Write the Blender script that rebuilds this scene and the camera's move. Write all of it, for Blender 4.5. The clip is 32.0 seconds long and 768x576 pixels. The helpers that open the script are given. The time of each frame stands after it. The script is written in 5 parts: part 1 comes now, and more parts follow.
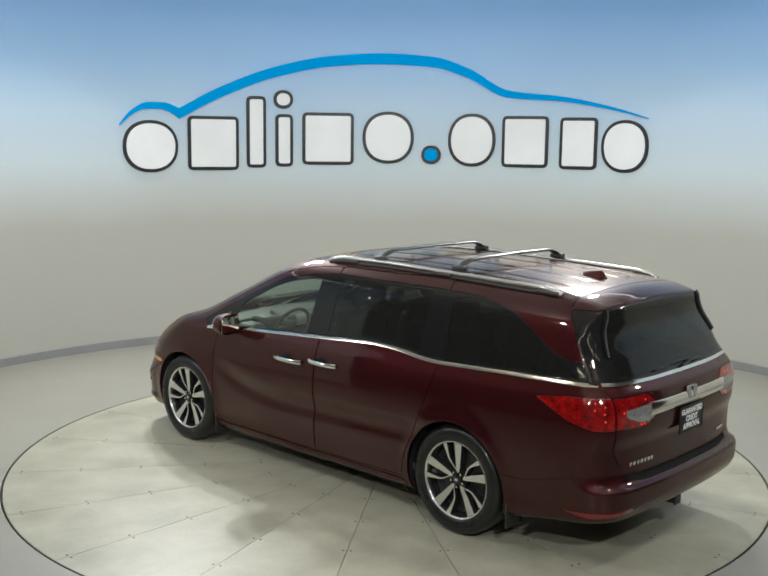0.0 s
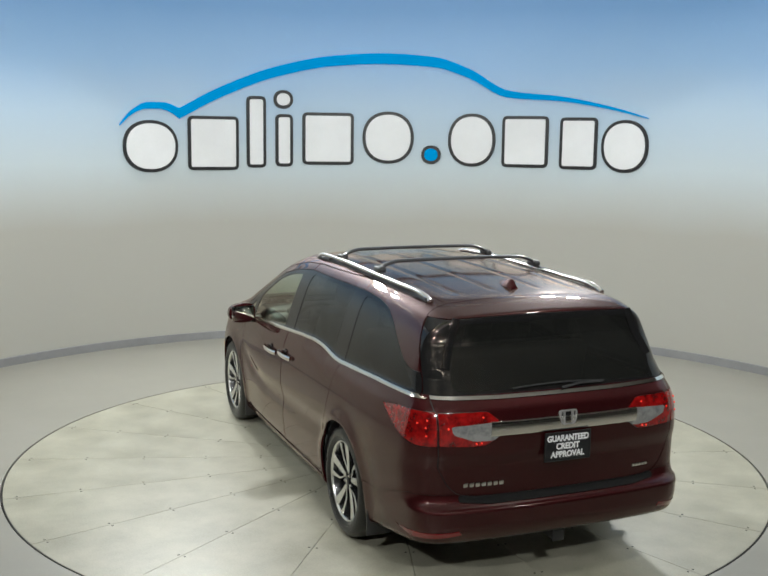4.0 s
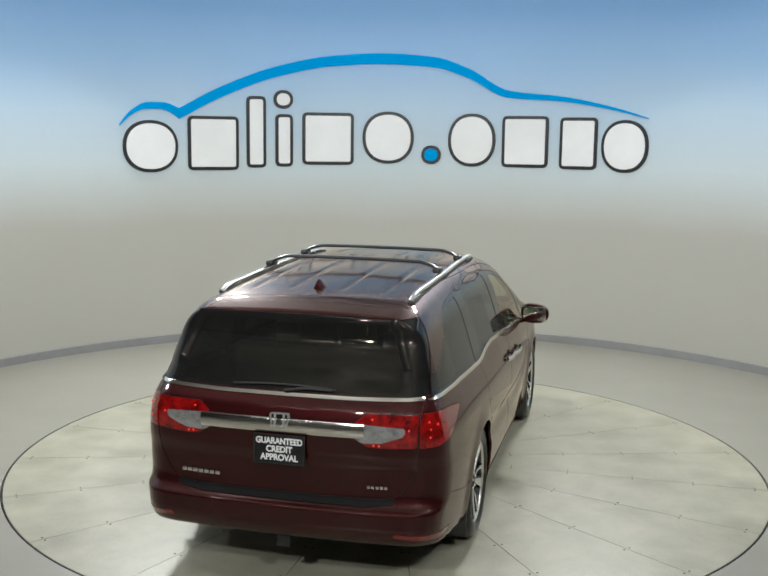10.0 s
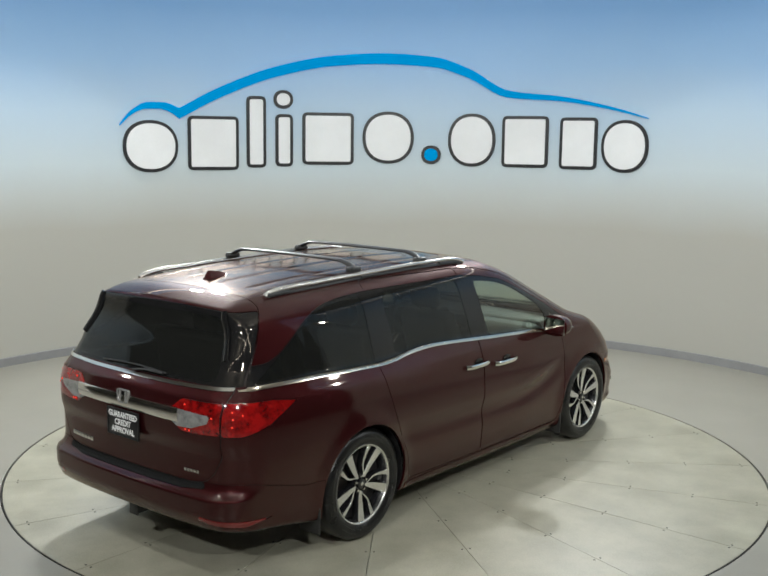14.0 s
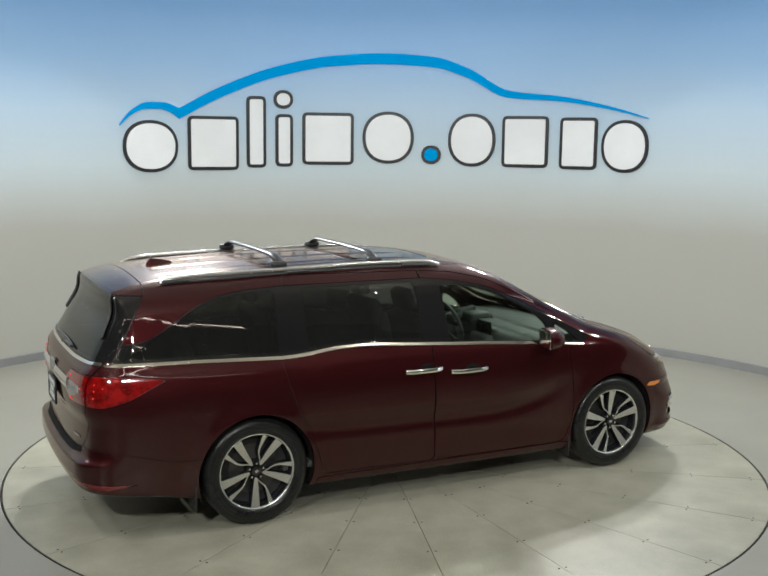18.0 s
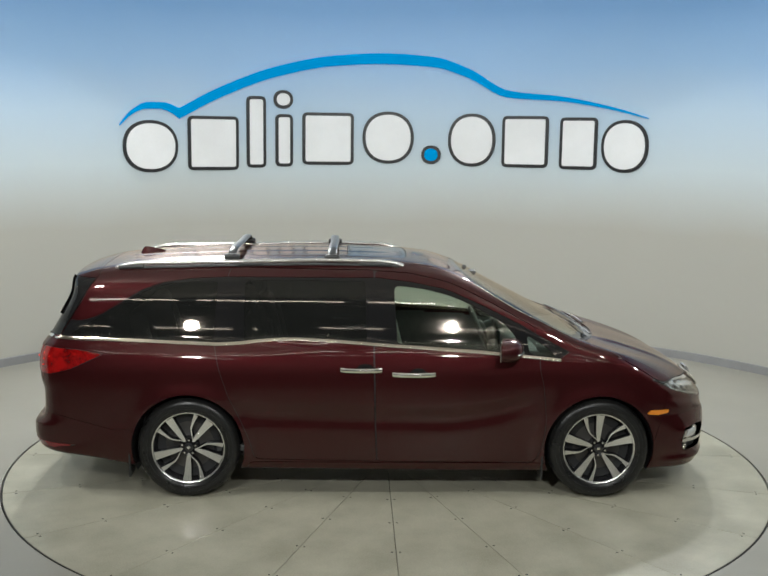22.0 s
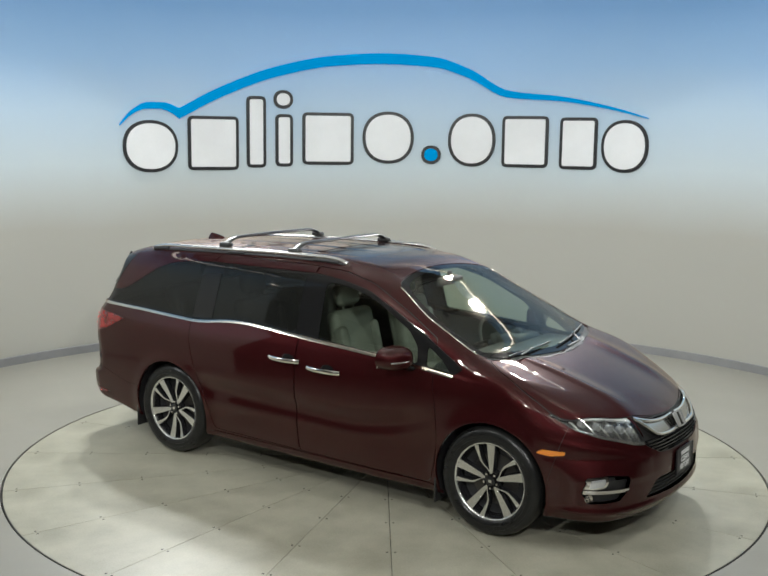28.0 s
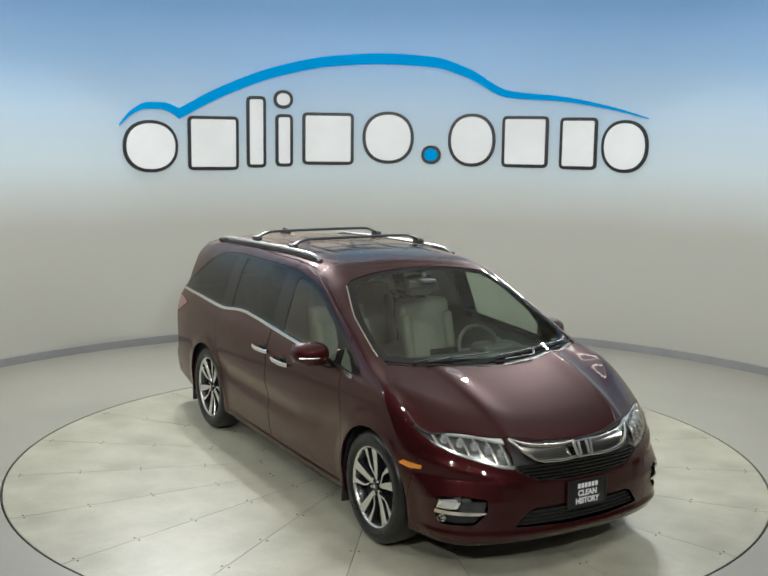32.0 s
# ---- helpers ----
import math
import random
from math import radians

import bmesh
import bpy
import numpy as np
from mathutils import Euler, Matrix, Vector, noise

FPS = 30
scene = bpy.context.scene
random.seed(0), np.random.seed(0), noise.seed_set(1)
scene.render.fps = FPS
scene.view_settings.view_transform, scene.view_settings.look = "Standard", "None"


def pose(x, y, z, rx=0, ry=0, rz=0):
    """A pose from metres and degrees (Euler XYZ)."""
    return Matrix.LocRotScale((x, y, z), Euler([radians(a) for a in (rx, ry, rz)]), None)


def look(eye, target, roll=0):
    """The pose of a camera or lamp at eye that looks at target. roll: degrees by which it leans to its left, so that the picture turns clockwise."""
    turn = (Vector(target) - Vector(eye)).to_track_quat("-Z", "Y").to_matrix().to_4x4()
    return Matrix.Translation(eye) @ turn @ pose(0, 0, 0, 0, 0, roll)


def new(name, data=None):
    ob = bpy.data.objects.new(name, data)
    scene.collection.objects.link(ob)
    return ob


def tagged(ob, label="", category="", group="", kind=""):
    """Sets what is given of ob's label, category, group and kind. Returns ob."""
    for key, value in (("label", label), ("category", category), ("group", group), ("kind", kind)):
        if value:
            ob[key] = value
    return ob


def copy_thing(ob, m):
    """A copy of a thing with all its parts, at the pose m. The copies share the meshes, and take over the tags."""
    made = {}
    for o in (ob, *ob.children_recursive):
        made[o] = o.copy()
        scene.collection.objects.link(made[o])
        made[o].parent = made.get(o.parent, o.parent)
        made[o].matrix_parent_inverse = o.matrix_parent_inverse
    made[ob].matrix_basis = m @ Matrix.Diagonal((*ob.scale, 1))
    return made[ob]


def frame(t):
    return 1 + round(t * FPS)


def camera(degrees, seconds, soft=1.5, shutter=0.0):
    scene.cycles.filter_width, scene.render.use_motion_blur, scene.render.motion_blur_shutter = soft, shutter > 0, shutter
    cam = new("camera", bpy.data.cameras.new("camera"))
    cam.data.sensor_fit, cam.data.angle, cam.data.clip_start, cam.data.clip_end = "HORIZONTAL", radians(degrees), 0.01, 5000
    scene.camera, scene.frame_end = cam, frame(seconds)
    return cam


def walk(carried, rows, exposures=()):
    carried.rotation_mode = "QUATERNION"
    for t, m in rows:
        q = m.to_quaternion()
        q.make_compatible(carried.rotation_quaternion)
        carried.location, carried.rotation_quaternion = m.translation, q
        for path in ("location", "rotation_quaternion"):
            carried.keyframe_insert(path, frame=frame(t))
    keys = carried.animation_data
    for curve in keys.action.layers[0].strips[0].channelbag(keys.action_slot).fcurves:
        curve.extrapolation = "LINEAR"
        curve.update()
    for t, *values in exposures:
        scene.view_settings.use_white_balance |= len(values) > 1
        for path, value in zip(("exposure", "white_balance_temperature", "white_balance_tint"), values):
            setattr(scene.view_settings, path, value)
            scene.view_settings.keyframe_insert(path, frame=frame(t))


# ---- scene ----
# ---- the camera, which stands still ----
EYE = Vector((0.0, -8.1297, 2.6233))
AHEAD = Vector((-0.004464, 0.989001, -0.147844))
cam = camera(41.561, 32.0, soft=1.7)
walk(cam, [(0.0, look(EYE, EYE + AHEAD * 8, 0.685)), (32.0, look(EYE, EYE + AHEAD * 8, 0.685))], exposures=((0.0, 0.14), (32.0, 0.14)))


def heading(t):
    """The car's heading in degrees: the table turns clockwise at an even pace."""
    return 90.5 - 6.142 * (t - 7.6) - 0.000846 * (t - 16) ** 2


CAR_OFF = (0.026, -0.0445)          # the car's middle, beside the table's axis
TABLE_R, WALL_R, WALL_H, ROOM_H = 3.0, 5.29, 5.0, 5.7

# ---- light: ceiling spots, one pair added for the wall; no daylight ----
world = bpy.data.worlds.new("world")
scene.world = world
world.use_nodes = True
world.node_tree.nodes["Background"].inputs[0].default_value = (0.02, 0.02, 0.022, 1)
world.node_tree.nodes["Background"].inputs[1].default_value = 0.2

SPOTS = [  # x, y, z, watts, aimed at
    (-2.85, 3.85, 4.56, 70, (-0.4, -1.4, 0.2)),
    (-2.40, 4.15, 4.56, 70, (-0.2, -1.4, 0.2)),
    (2.40, 4.15, 4.56, 47, (0.2, -1.2, 0.2)),
    (2.85, 3.85, 4.56, 47, (0.4, -1.2, 0.2)),
    (-2.58, -8.5, 4.75, 82, (-0.6, 5.0, 2.0)),
    (1.6, -8.5, 4.75, 77, (0.6, 5.0, 2.0)),
    # pair added to brighten the wall, no such source known
    (-3.6, -3.2, 5.1, 61, (0.6, 5.0, 2.3)),
    (3.6, -3.2, 5.1, 57, (-0.6, 5.0, 2.3)),
]
SIDE_SPOTS = [  # the small spots at the ends of the curved wall
    (-4.95, -1.0, 3.3, 12, (0.0, 0.0, 0.9)),
    (4.95, -1.0, 3.3, 12, (0.0, 0.0, 0.9)),
]


def lamp(name, x, y, z, watts, target, size=0.24, spread=140, colour=(0.975, 1.0, 0.975)):
    data = bpy.data.lights.new(name, "AREA")
    data.shape, data.size, data.energy, data.color, data.spread = "DISK", size, watts, colour, radians(spread)
    ob = new(name, data)
    ob.matrix_world = look((x, y, z), target)
    return ob


for s in SPOTS:
    lamp("spot_light", *s, spread=140 if s[1] > 0 else 118 if s[1] < -6 else 135)
for s in SIDE_SPOTS:
    lamp("spot_light", *s, size=0.1, spread=120)


# ---- materials ----
def mat(name, colour, rough=0.5, metal=0.0, coat=0.0, spec=0.5, emit=None, strength=0.0):
    m = bpy.data.materials.new(name)
    m.use_nodes = True
    b = m.node_tree.nodes["Principled BSDF"]
    b.inputs["Base Color"].default_value = (*colour, 1)
    b.inputs["Roughness"].default_value, b.inputs["Metallic"].default_value = rough, metal
    b.inputs["Coat Weight"].default_value, b.inputs["Coat Roughness"].default_value = coat, 0.02
    b.inputs["Specular IOR Level"].default_value = spec
    if emit:
        b.inputs["Emission Color"].default_value, b.inputs["Emission Strength"].default_value = (*emit, 1), strength
    return m


def node(m, kind, **values):
    n = m.node_tree.nodes.new(kind)
    for k, v in values.items():
        n.inputs[k.replace("_", " ")].default_value = v
    return n


def link(m, a, out, b, into):
    m.node_tree.links.new(a.outputs[out], b.inputs[into])


def principled(m):
    return m.node_tree.nodes["Principled BSDF"]


def mottle(m, c1, c2, scale=4.0, fine=60.0, bump=0.02, low=0.35, high=0.7, rough=None, coords="Object"):
    """Two scales of variation in colour, a fine relief and, where given, patches of gloss."""
    co = node(m, "ShaderNodeTexCoord")
    n1 = node(m, "ShaderNodeTexNoise", Scale=scale, Detail=6.0, Roughness=0.6)
    n2 = node(m, "ShaderNodeTexNoise", Scale=fine, Detail=4.0)
    link(m, co, coords, n1, "Vector"), link(m, co, coords, n2, "Vector")
    mix = m.node_tree.nodes.new("ShaderNodeMath")
    mix.operation = "MULTIPLY_ADD"
    mix.inputs[1].default_value = 0.35
    link(m, n2, "Fac", mix, 0), link(m, n1, "Fac", mix, 2)
    ramp = m.node_tree.nodes.new("ShaderNodeValToRGB")
    ramp.color_ramp.elements[0].position, ramp.color_ramp.elements[1].position = low + 0.17, high + 0.17
    ramp.color_ramp.elements[0].color, ramp.color_ramp.elements[1].color = (*c1, 1), (*c2, 1)
    link(m, mix, 0, ramp, "Fac")
    link(m, ramp, "Color", principled(m), "Base Color")
    if bump:
        bp = node(m, "ShaderNodeBump", Strength=bump, Distance=0.01)
        link(m, n2, "Fac", bp, "Height")
        link(m, bp, "Normal", principled(m), "Normal")
    if rough:
        mr = m.node_tree.nodes.new("ShaderNodeMapRange")
        mr.inputs["To Min"].default_value, mr.inputs["To Max"].default_value = rough
        mr.inputs["From Min"].default_value, mr.inputs["From Max"].default_value = 0.3, 0.7
        link(m, n1, "Fac", mr, "Value")
        link(m, mr, "Result", principled(m), "Roughness")
    return ramp


def glass(name, tint, ior=1.45, gloss=0.02):
    """Thin pane: tinted see-through with a mirror's share by the angle."""
    m = bpy.data.materials.new(name)
    m.use_nodes = True
    nt = m.node_tree
    nt.nodes.remove(principled(m))
    clear = nt.nodes.new("ShaderNodeBsdfTransparent")
    clear.inputs[0].default_value = (*tint, 1)
    shine = nt.nodes.new("ShaderNodeBsdfGlossy")
    # shine coloured warm so that the blue wall mirrors greyer
    shine.inputs["Roughness"].default_value, shine.inputs["Color"].default_value = gloss, (1.0, 0.88, 0.76, 1)
    edge = nt.nodes.new("ShaderNodeLayerWeight")
    power, fr = nt.nodes.new("ShaderNodeMath"), nt.nodes.new("ShaderNodeMath")
    power.operation, power.inputs[1].default_value = "POWER", 4.5
    r0 = 1.7 * ((ior - 1) / (ior + 1)) ** 2
    fr.operation, fr.inputs[1].default_value, fr.inputs[2].default_value = "MULTIPLY_ADD", 1 - r0, r0
    nt.links.new(edge.outputs["Facing"], power.inputs[0]), nt.links.new(power.outputs[0], fr.inputs[0])
    mix = nt.nodes.new("ShaderNodeMixShader")
    nt.links.new(fr.outputs[0], mix.inputs[0]), nt.links.new(clear.outputs[0], mix.inputs[1])
    nt.links.new(shine.outputs[0], mix.inputs[2]), nt.links.new(mix.outputs[0], nt.nodes["Material Output"].inputs["Surface"])
    return m


def dark_glass(name, depth):
    """Heavily tinted glass: a glossy dark pane that lets a little light through."""
    m = mat(name, (0.011, 0.0115, 0.0108), 0.025, 0, 0.0, 0.32)
    principled(m).inputs["Alpha"].default_value = depth
    # warm tint takes the blue out of the pane's reflections
    principled(m).inputs["Specular Tint"].default_value = (1.0, 0.86, 0.72, 1)
    return m


def car_paint(name, gloss, tint):
    """Metallic maroon under a clear coat, gloss tinted warm to grey the wall's blue."""
    m = mat(name, (0.05, 0.004, 0.006), 0.42, 0.5, 0.0, 0.0)
    mottle(m, (0.034, 0.0054, 0.0062), (0.044, 0.0068, 0.0078), 900, 2600, 0.0)
    coat = node(m, "ShaderNodeBsdfGlossy", Color=(*tint, 1), Roughness=gloss)
    edge = node(m, "ShaderNodeFresnel", IOR=1.5)
    mix = node(m, "ShaderNodeMixShader")
    link(m, edge, "Fac", mix, 0)
    m.node_tree.links.new(principled(m).outputs[0], mix.inputs[1])
    m.node_tree.links.new(coat.outputs[0], mix.inputs[2])
    m.node_tree.links.new(mix.outputs[0], m.node_tree.nodes["Material Output"].inputs["Surface"])
    return m


PAINT = car_paint("maroon_paint", 0.036, (0.94, 0.86, 0.79))
# roof gloss roughened and warmed to smear the wall graphic's reflection
ROOF_PAINT = car_paint("blurred_gloss_roof_paint", 0.125, (1.0, 0.87, 0.74))
BLACK = mat("black_trim", (0.012, 0.012, 0.013), 0.45)
mottle(BLACK, (0.015, 0.015, 0.0155), (0.023, 0.023, 0.0235), 30, 400, 0.03, rough=(0.35, 0.55))
GLOSS_BLACK = mat("gloss_black", (0.012, 0.012, 0.0125), 0.03, 0, 0.0, 0.35)
# reflection tint against the mirrored blue, as on the dark panes
principled(GLOSS_BLACK).inputs["Specular Tint"].default_value = (1.0, 0.85, 0.70, 1)
# chrome slightly warm, to offset the blue that it mirrors
CHROME = mat("chrome", (0.82, 0.79, 0.74), 0.09, 1.0)
# less mirror-like metal, paleness in place of the ceiling's bright reflection
EMBLEM = mat("bright_emblem", (0.46, 0.455, 0.445), 0.24, 0.6)
# sunroof blurred and tinted likewise, against the mirrored logo
ROOF_GLASS = mat("blurred_gloss_roof_glass", (0.014, 0.013, 0.013), 0.15, 0, 0.0, 0.5)
principled(ROOF_GLASS).inputs["Specular Tint"].default_value = (1.0, 0.85, 0.70, 1)
# belt chrome warmed further; its mirrored blue is cancelled by colour
TRIM_CHROME = mat("satin_trim_chrome", (0.66, 0.58, 0.48), 0.16, 1.0)
# chrome coloured darker, the dark reflection put into its tone
DARK_REFLECTION = mat("dark_reflection_chrome", (0.46, 0.45, 0.43), 0.13, 1.0)
SILVER = mat("satin_silver", (0.60, 0.58, 0.55), 0.24, 0.85)
RUBBER = mat("rubber", (0.008, 0.008, 0.009), 0.45, spec=0.35)
mottle(RUBBER, (0.009, 0.009, 0.009), (0.015, 0.015, 0.0145), 14, 200, 0.02, rough=(0.26, 0.34))
ALLOY = mat("machined_alloy", (0.70, 0.69, 0.66), 0.26, 0.9)
DARK_ALLOY = mat("dark_alloy", (0.02, 0.02, 0.022), 0.25, 0.3, 0.5)
STEP = mat("matte_black_strip", (0.009, 0.009, 0.009), 0.75, spec=0.15)
STEEL = mat("brake_steel", (0.11, 0.105, 0.10), 0.5, 1.0)
PRIVACY = dark_glass("privacy_glass", 0.925)
CLEAR = glass("green_tinted_glass", (0.68, 0.76, 0.69), 1.5, 0.036)
BACKLIGHT = dark_glass("dark_rear_glass", 0.92)
RED_LENS = mat("red_lens", (0.2, 0.003, 0.005), 0.08, 0, 1.0, emit=(1.0, 0.02, 0.01), strength=0.012)
mottle(RED_LENS, (0.08, 0.0015, 0.002), (0.29, 0.005, 0.005), 16, 60, 0.0, low=0.36, high=0.62)
RED_LED = mat("red_led", (0.8, 0.05, 0.03), 0.2, emit=(1.0, 0.03, 0.015), strength=0.45)
RED_REFLECTOR = mat("red_reflector", (0.16, 0.004, 0.006), 0.12, 0, 1.0)
AMBER = mat("amber_lens", (0.75, 0.24, 0.02), 0.15, 0, 1.0)
CLEAR_LENS = glass("clear_lens", (0.86, 0.88, 0.88), 1.5)
LAMP_DARK = mat("lamp_housing", (0.16, 0.16, 0.165), 0.22, 0.7)
LAMP_SILVER = mat("lamp_reflector", (0.78, 0.79, 0.80), 0.16, 0.7)
LENS_SILVER = mat("silver_lens", (0.42, 0.42, 0.42), 0.2, 0.35, 1.0)
mottle(LENS_SILVER, (0.20, 0.20, 0.20), (0.36, 0.36, 0.355), 14, 60, 0.03, low=0.36, high=0.6)
LEATHER = mat("grey_leather", (0.36, 0.35, 0.31), 0.5)
mottle(LEATHER, (0.20, 0.195, 0.168), (0.26, 0.252, 0.22), 8, 260, 0.08)
CABIN = mat("cabin_plastic", (0.13, 0.13, 0.13), 0.55)
mottle(CABIN, (0.065, 0.065, 0.064), (0.09, 0.09, 0.088), 12, 300, 0.05)
HEADLINER = mat("headliner", (0.42, 0.41, 0.38), 0.9)
mottle(HEADLINER, (0.39, 0.38, 0.35), (0.45, 0.44, 0.41), 6, 300, 0.05)
TUBE = mat("tube_light", (0.9, 0.9, 0.9), 0.4, emit=(0.98, 1.0, 0.96), strength=24.0)
COVE = mat("cove_light", (0.9, 0.9, 0.9), 0.4, emit=(0.98, 1.0, 0.96), strength=6.0)
COVE.cycles.emission_sampling = TUBE.cycles.emission_sampling = "NONE"
WHITE = mat("white_print", (0.82, 0.82, 0.82), 0.5)

TABLE = mat("table_concrete", (0.5, 0.49, 0.44), 0.30)
mottle(TABLE, (0.31, 0.294, 0.222), (0.47, 0.451, 0.358), 2.3, 90, 0.10, low=0.32, high=0.70, rough=(0.30, 0.50))
FLOOR = mat("floor_paint", (0.40, 0.39, 0.35), 0.36)
mottle(FLOOR, (0.30, 0.287, 0.245), (0.345, 0.33, 0.285), 1.3, 45, 0.03, low=0.2, high=0.85)
GAP = mat("joint_gap", (0.03, 0.03, 0.028), 0.7)
BASE = mat("grey_baseboard", (0.27, 0.27, 0.275), 0.5)
mottle(BASE, (0.25, 0.25, 0.255), (0.29, 0.29, 0.295), 3, 60, 0.03)
# dark tone of the hall ceiling stands in for missing light
DIM = mat("hall_wall", (0.07, 0.07, 0.068), 0.8)
mottle(DIM, (0.06, 0.06, 0.058), (0.08, 0.08, 0.077), 1, 30, 0.05)
HALL = mat("pale_hall_wall", (0.26, 0.25, 0.23), 0.8)
mottle(HALL, (0.24, 0.23, 0.21), (0.29, 0.28, 0.26), 1, 30, 0.05)
CEIL = mat("ceiling_paint", (0.75, 0.75, 0.72), 0.8)
mottle(CEIL, (0.71, 0.71, 0.68), (0.78, 0.78, 0.75), 1, 40, 0.05)


def overlay_wall():
    """Grey wall; above, an overlaid graphic's pale to sky blue gradient, painted on with the height."""
    m = mat("overlay_graded_wall", (0.5, 0.5, 0.48), 0.62)
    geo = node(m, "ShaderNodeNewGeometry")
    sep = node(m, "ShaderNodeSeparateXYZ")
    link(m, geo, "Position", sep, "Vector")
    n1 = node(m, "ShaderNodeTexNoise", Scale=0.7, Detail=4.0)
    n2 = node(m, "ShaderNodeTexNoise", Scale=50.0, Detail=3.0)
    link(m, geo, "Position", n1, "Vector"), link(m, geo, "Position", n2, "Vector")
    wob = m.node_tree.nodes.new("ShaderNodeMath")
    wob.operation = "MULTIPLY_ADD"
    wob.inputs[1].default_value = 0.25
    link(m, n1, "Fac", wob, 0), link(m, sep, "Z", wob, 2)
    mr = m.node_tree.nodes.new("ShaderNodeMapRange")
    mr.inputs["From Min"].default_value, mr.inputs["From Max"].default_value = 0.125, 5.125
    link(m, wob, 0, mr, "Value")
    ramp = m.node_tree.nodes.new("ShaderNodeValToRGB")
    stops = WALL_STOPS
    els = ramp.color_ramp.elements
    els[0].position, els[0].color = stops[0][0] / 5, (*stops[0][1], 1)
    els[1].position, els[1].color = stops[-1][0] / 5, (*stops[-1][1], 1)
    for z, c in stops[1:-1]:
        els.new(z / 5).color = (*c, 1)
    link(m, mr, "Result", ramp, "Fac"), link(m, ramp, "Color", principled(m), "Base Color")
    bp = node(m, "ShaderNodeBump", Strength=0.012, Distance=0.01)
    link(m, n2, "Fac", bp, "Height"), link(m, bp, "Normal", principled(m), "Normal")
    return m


# stops above 1.5 m carry the overlaid gradient, not the wall's own colour
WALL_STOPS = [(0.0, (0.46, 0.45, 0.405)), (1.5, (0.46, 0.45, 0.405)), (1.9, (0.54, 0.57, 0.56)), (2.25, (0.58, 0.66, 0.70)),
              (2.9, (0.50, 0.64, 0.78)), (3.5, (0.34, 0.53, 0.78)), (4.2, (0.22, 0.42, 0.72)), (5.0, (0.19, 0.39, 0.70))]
WALL = overlay_wall()


# ---- mesh helpers ----
def part(name, bm, material, parent=None, label="", smooth=True):
    """Links a bmesh, or (vertices, faces), as one mesh object, under a thing or a part where one is given."""
    me = bpy.data.meshes.new(name)
    if isinstance(bm, tuple):
        me.from_pydata([tuple(v) for v in bm[0]], [], [tuple(f) for f in bm[1]])
    else:
        bm.to_mesh(me)
        bm.free()
    for m in material if isinstance(material, (list, tuple)) else [material]:
        me.materials.append(m)
    if smooth:
        me.shade_smooth()
        me.set_sharp_from_angle(angle=radians(38))
    ob = new(name, me)
    ob.parent = parent
    return tagged(ob, label) if label else ob


def box(bm, cx, cy, cz, sx, sy, sz, bevel=0.0, m=None, seg=2):
    r = bmesh.ops.create_cube(bm, size=1.0)
    vs = r["verts"]
    bmesh.ops.scale(bm, vec=(sx, sy, sz), verts=vs)
    if bevel:
        es = list({e for v in vs for e in v.link_edges})
        r2 = bmesh.ops.bevel(bm, geom=vs + es, offset=bevel, segments=seg, profile=0.5, affect="EDGES")
        vs = list({v for v in r2["verts"]} | {v for v in vs if v.is_valid})
    bmesh.ops.translate(bm, vec=(cx, cy, cz), verts=vs)
    if m is not None:
        bmesh.ops.transform(bm, matrix=m, verts=vs)
    return vs


def lathe(profile, n=48, axis="z"):
    """A turned body: (radius, height) pairs round an axis, as vertices and faces."""
    vs, fs = [], []
    for r, h in profile:
        for k in range(n):
            a = 2 * math.pi * k / n
            c, s = r * math.cos(a), r * math.sin(a)
            vs.append({"z": (c, s, h), "y": (c, h, s), "x": (h, c, s)}[axis])
    for i in range(len(profile) - 1):
        for k in range(n):
            a, b = i * n + k, i * n + (k + 1) % n
            q = (a, b, b + n, a + n)
            fs.append(q if axis != "y" else q[::-1])
    return vs, fs


def sweep(points, section, closed=False, up=(0, 0, 1)):
    """A bar of a given closed section along points."""
    vs, fs, n = [], [], len(section)
    P = [Vector(p) for p in points]
    for i, p in enumerate(P):
        d = (P[min(i + 1, len(P) - 1)] - P[max(i - 1, 0)]).normalized()
        side = d.cross(Vector(up)).normalized()
        top = side.cross(d)
        for a, b in section:
            vs.append(p + side * a + top * b)
    for i in range(len(P) - 1):
        for k in range(n):
            a, b = i * n + k, i * n + (k + 1) % n
            fs.append((a, b, b + n, a + n))
    fs.append(tuple(range(n - 1, -1, -1)))
    fs.append(tuple(range((len(P) - 1) * n, len(P) * n)))
    return vs, fs


def oval(a, b, n=10):
    return [(a * math.cos(2 * math.pi * k / n), b * math.sin(2 * math.pi * k / n)) for k in range(n)]


# ---- the room ----
def arc_wall(name, r0, r1, z0, z1, a0, a1, material, n=96, crown=0.0):
    """A curved wall between two radii; azimuth from +y, clockwise."""
    vs, fs = [], []
    for i in range(n + 1):
        a = radians(a0 + (a1 - a0) * i / n)
        s, c = math.sin(a), math.cos(a)
        vs += [(r0 * s, r0 * c, z0), (r0 * s, r0 * c, z1 - crown), ((r0 + crown) * s, (r0 + crown) * c, z1), (r1 * s, r1 * c, z1), (r1 * s, r1 * c, z0)]
    for i in range(n):
        for k in range(5):
            a, b = i * 5 + k, i * 5 + (k + 1) % 5
            fs.append((a, b, b + 5, a + 5))
    fs += [(4, 3, 2, 1, 0), tuple(range(n * 5, n * 5 + 5))]
    return part(name, (vs, fs), material)


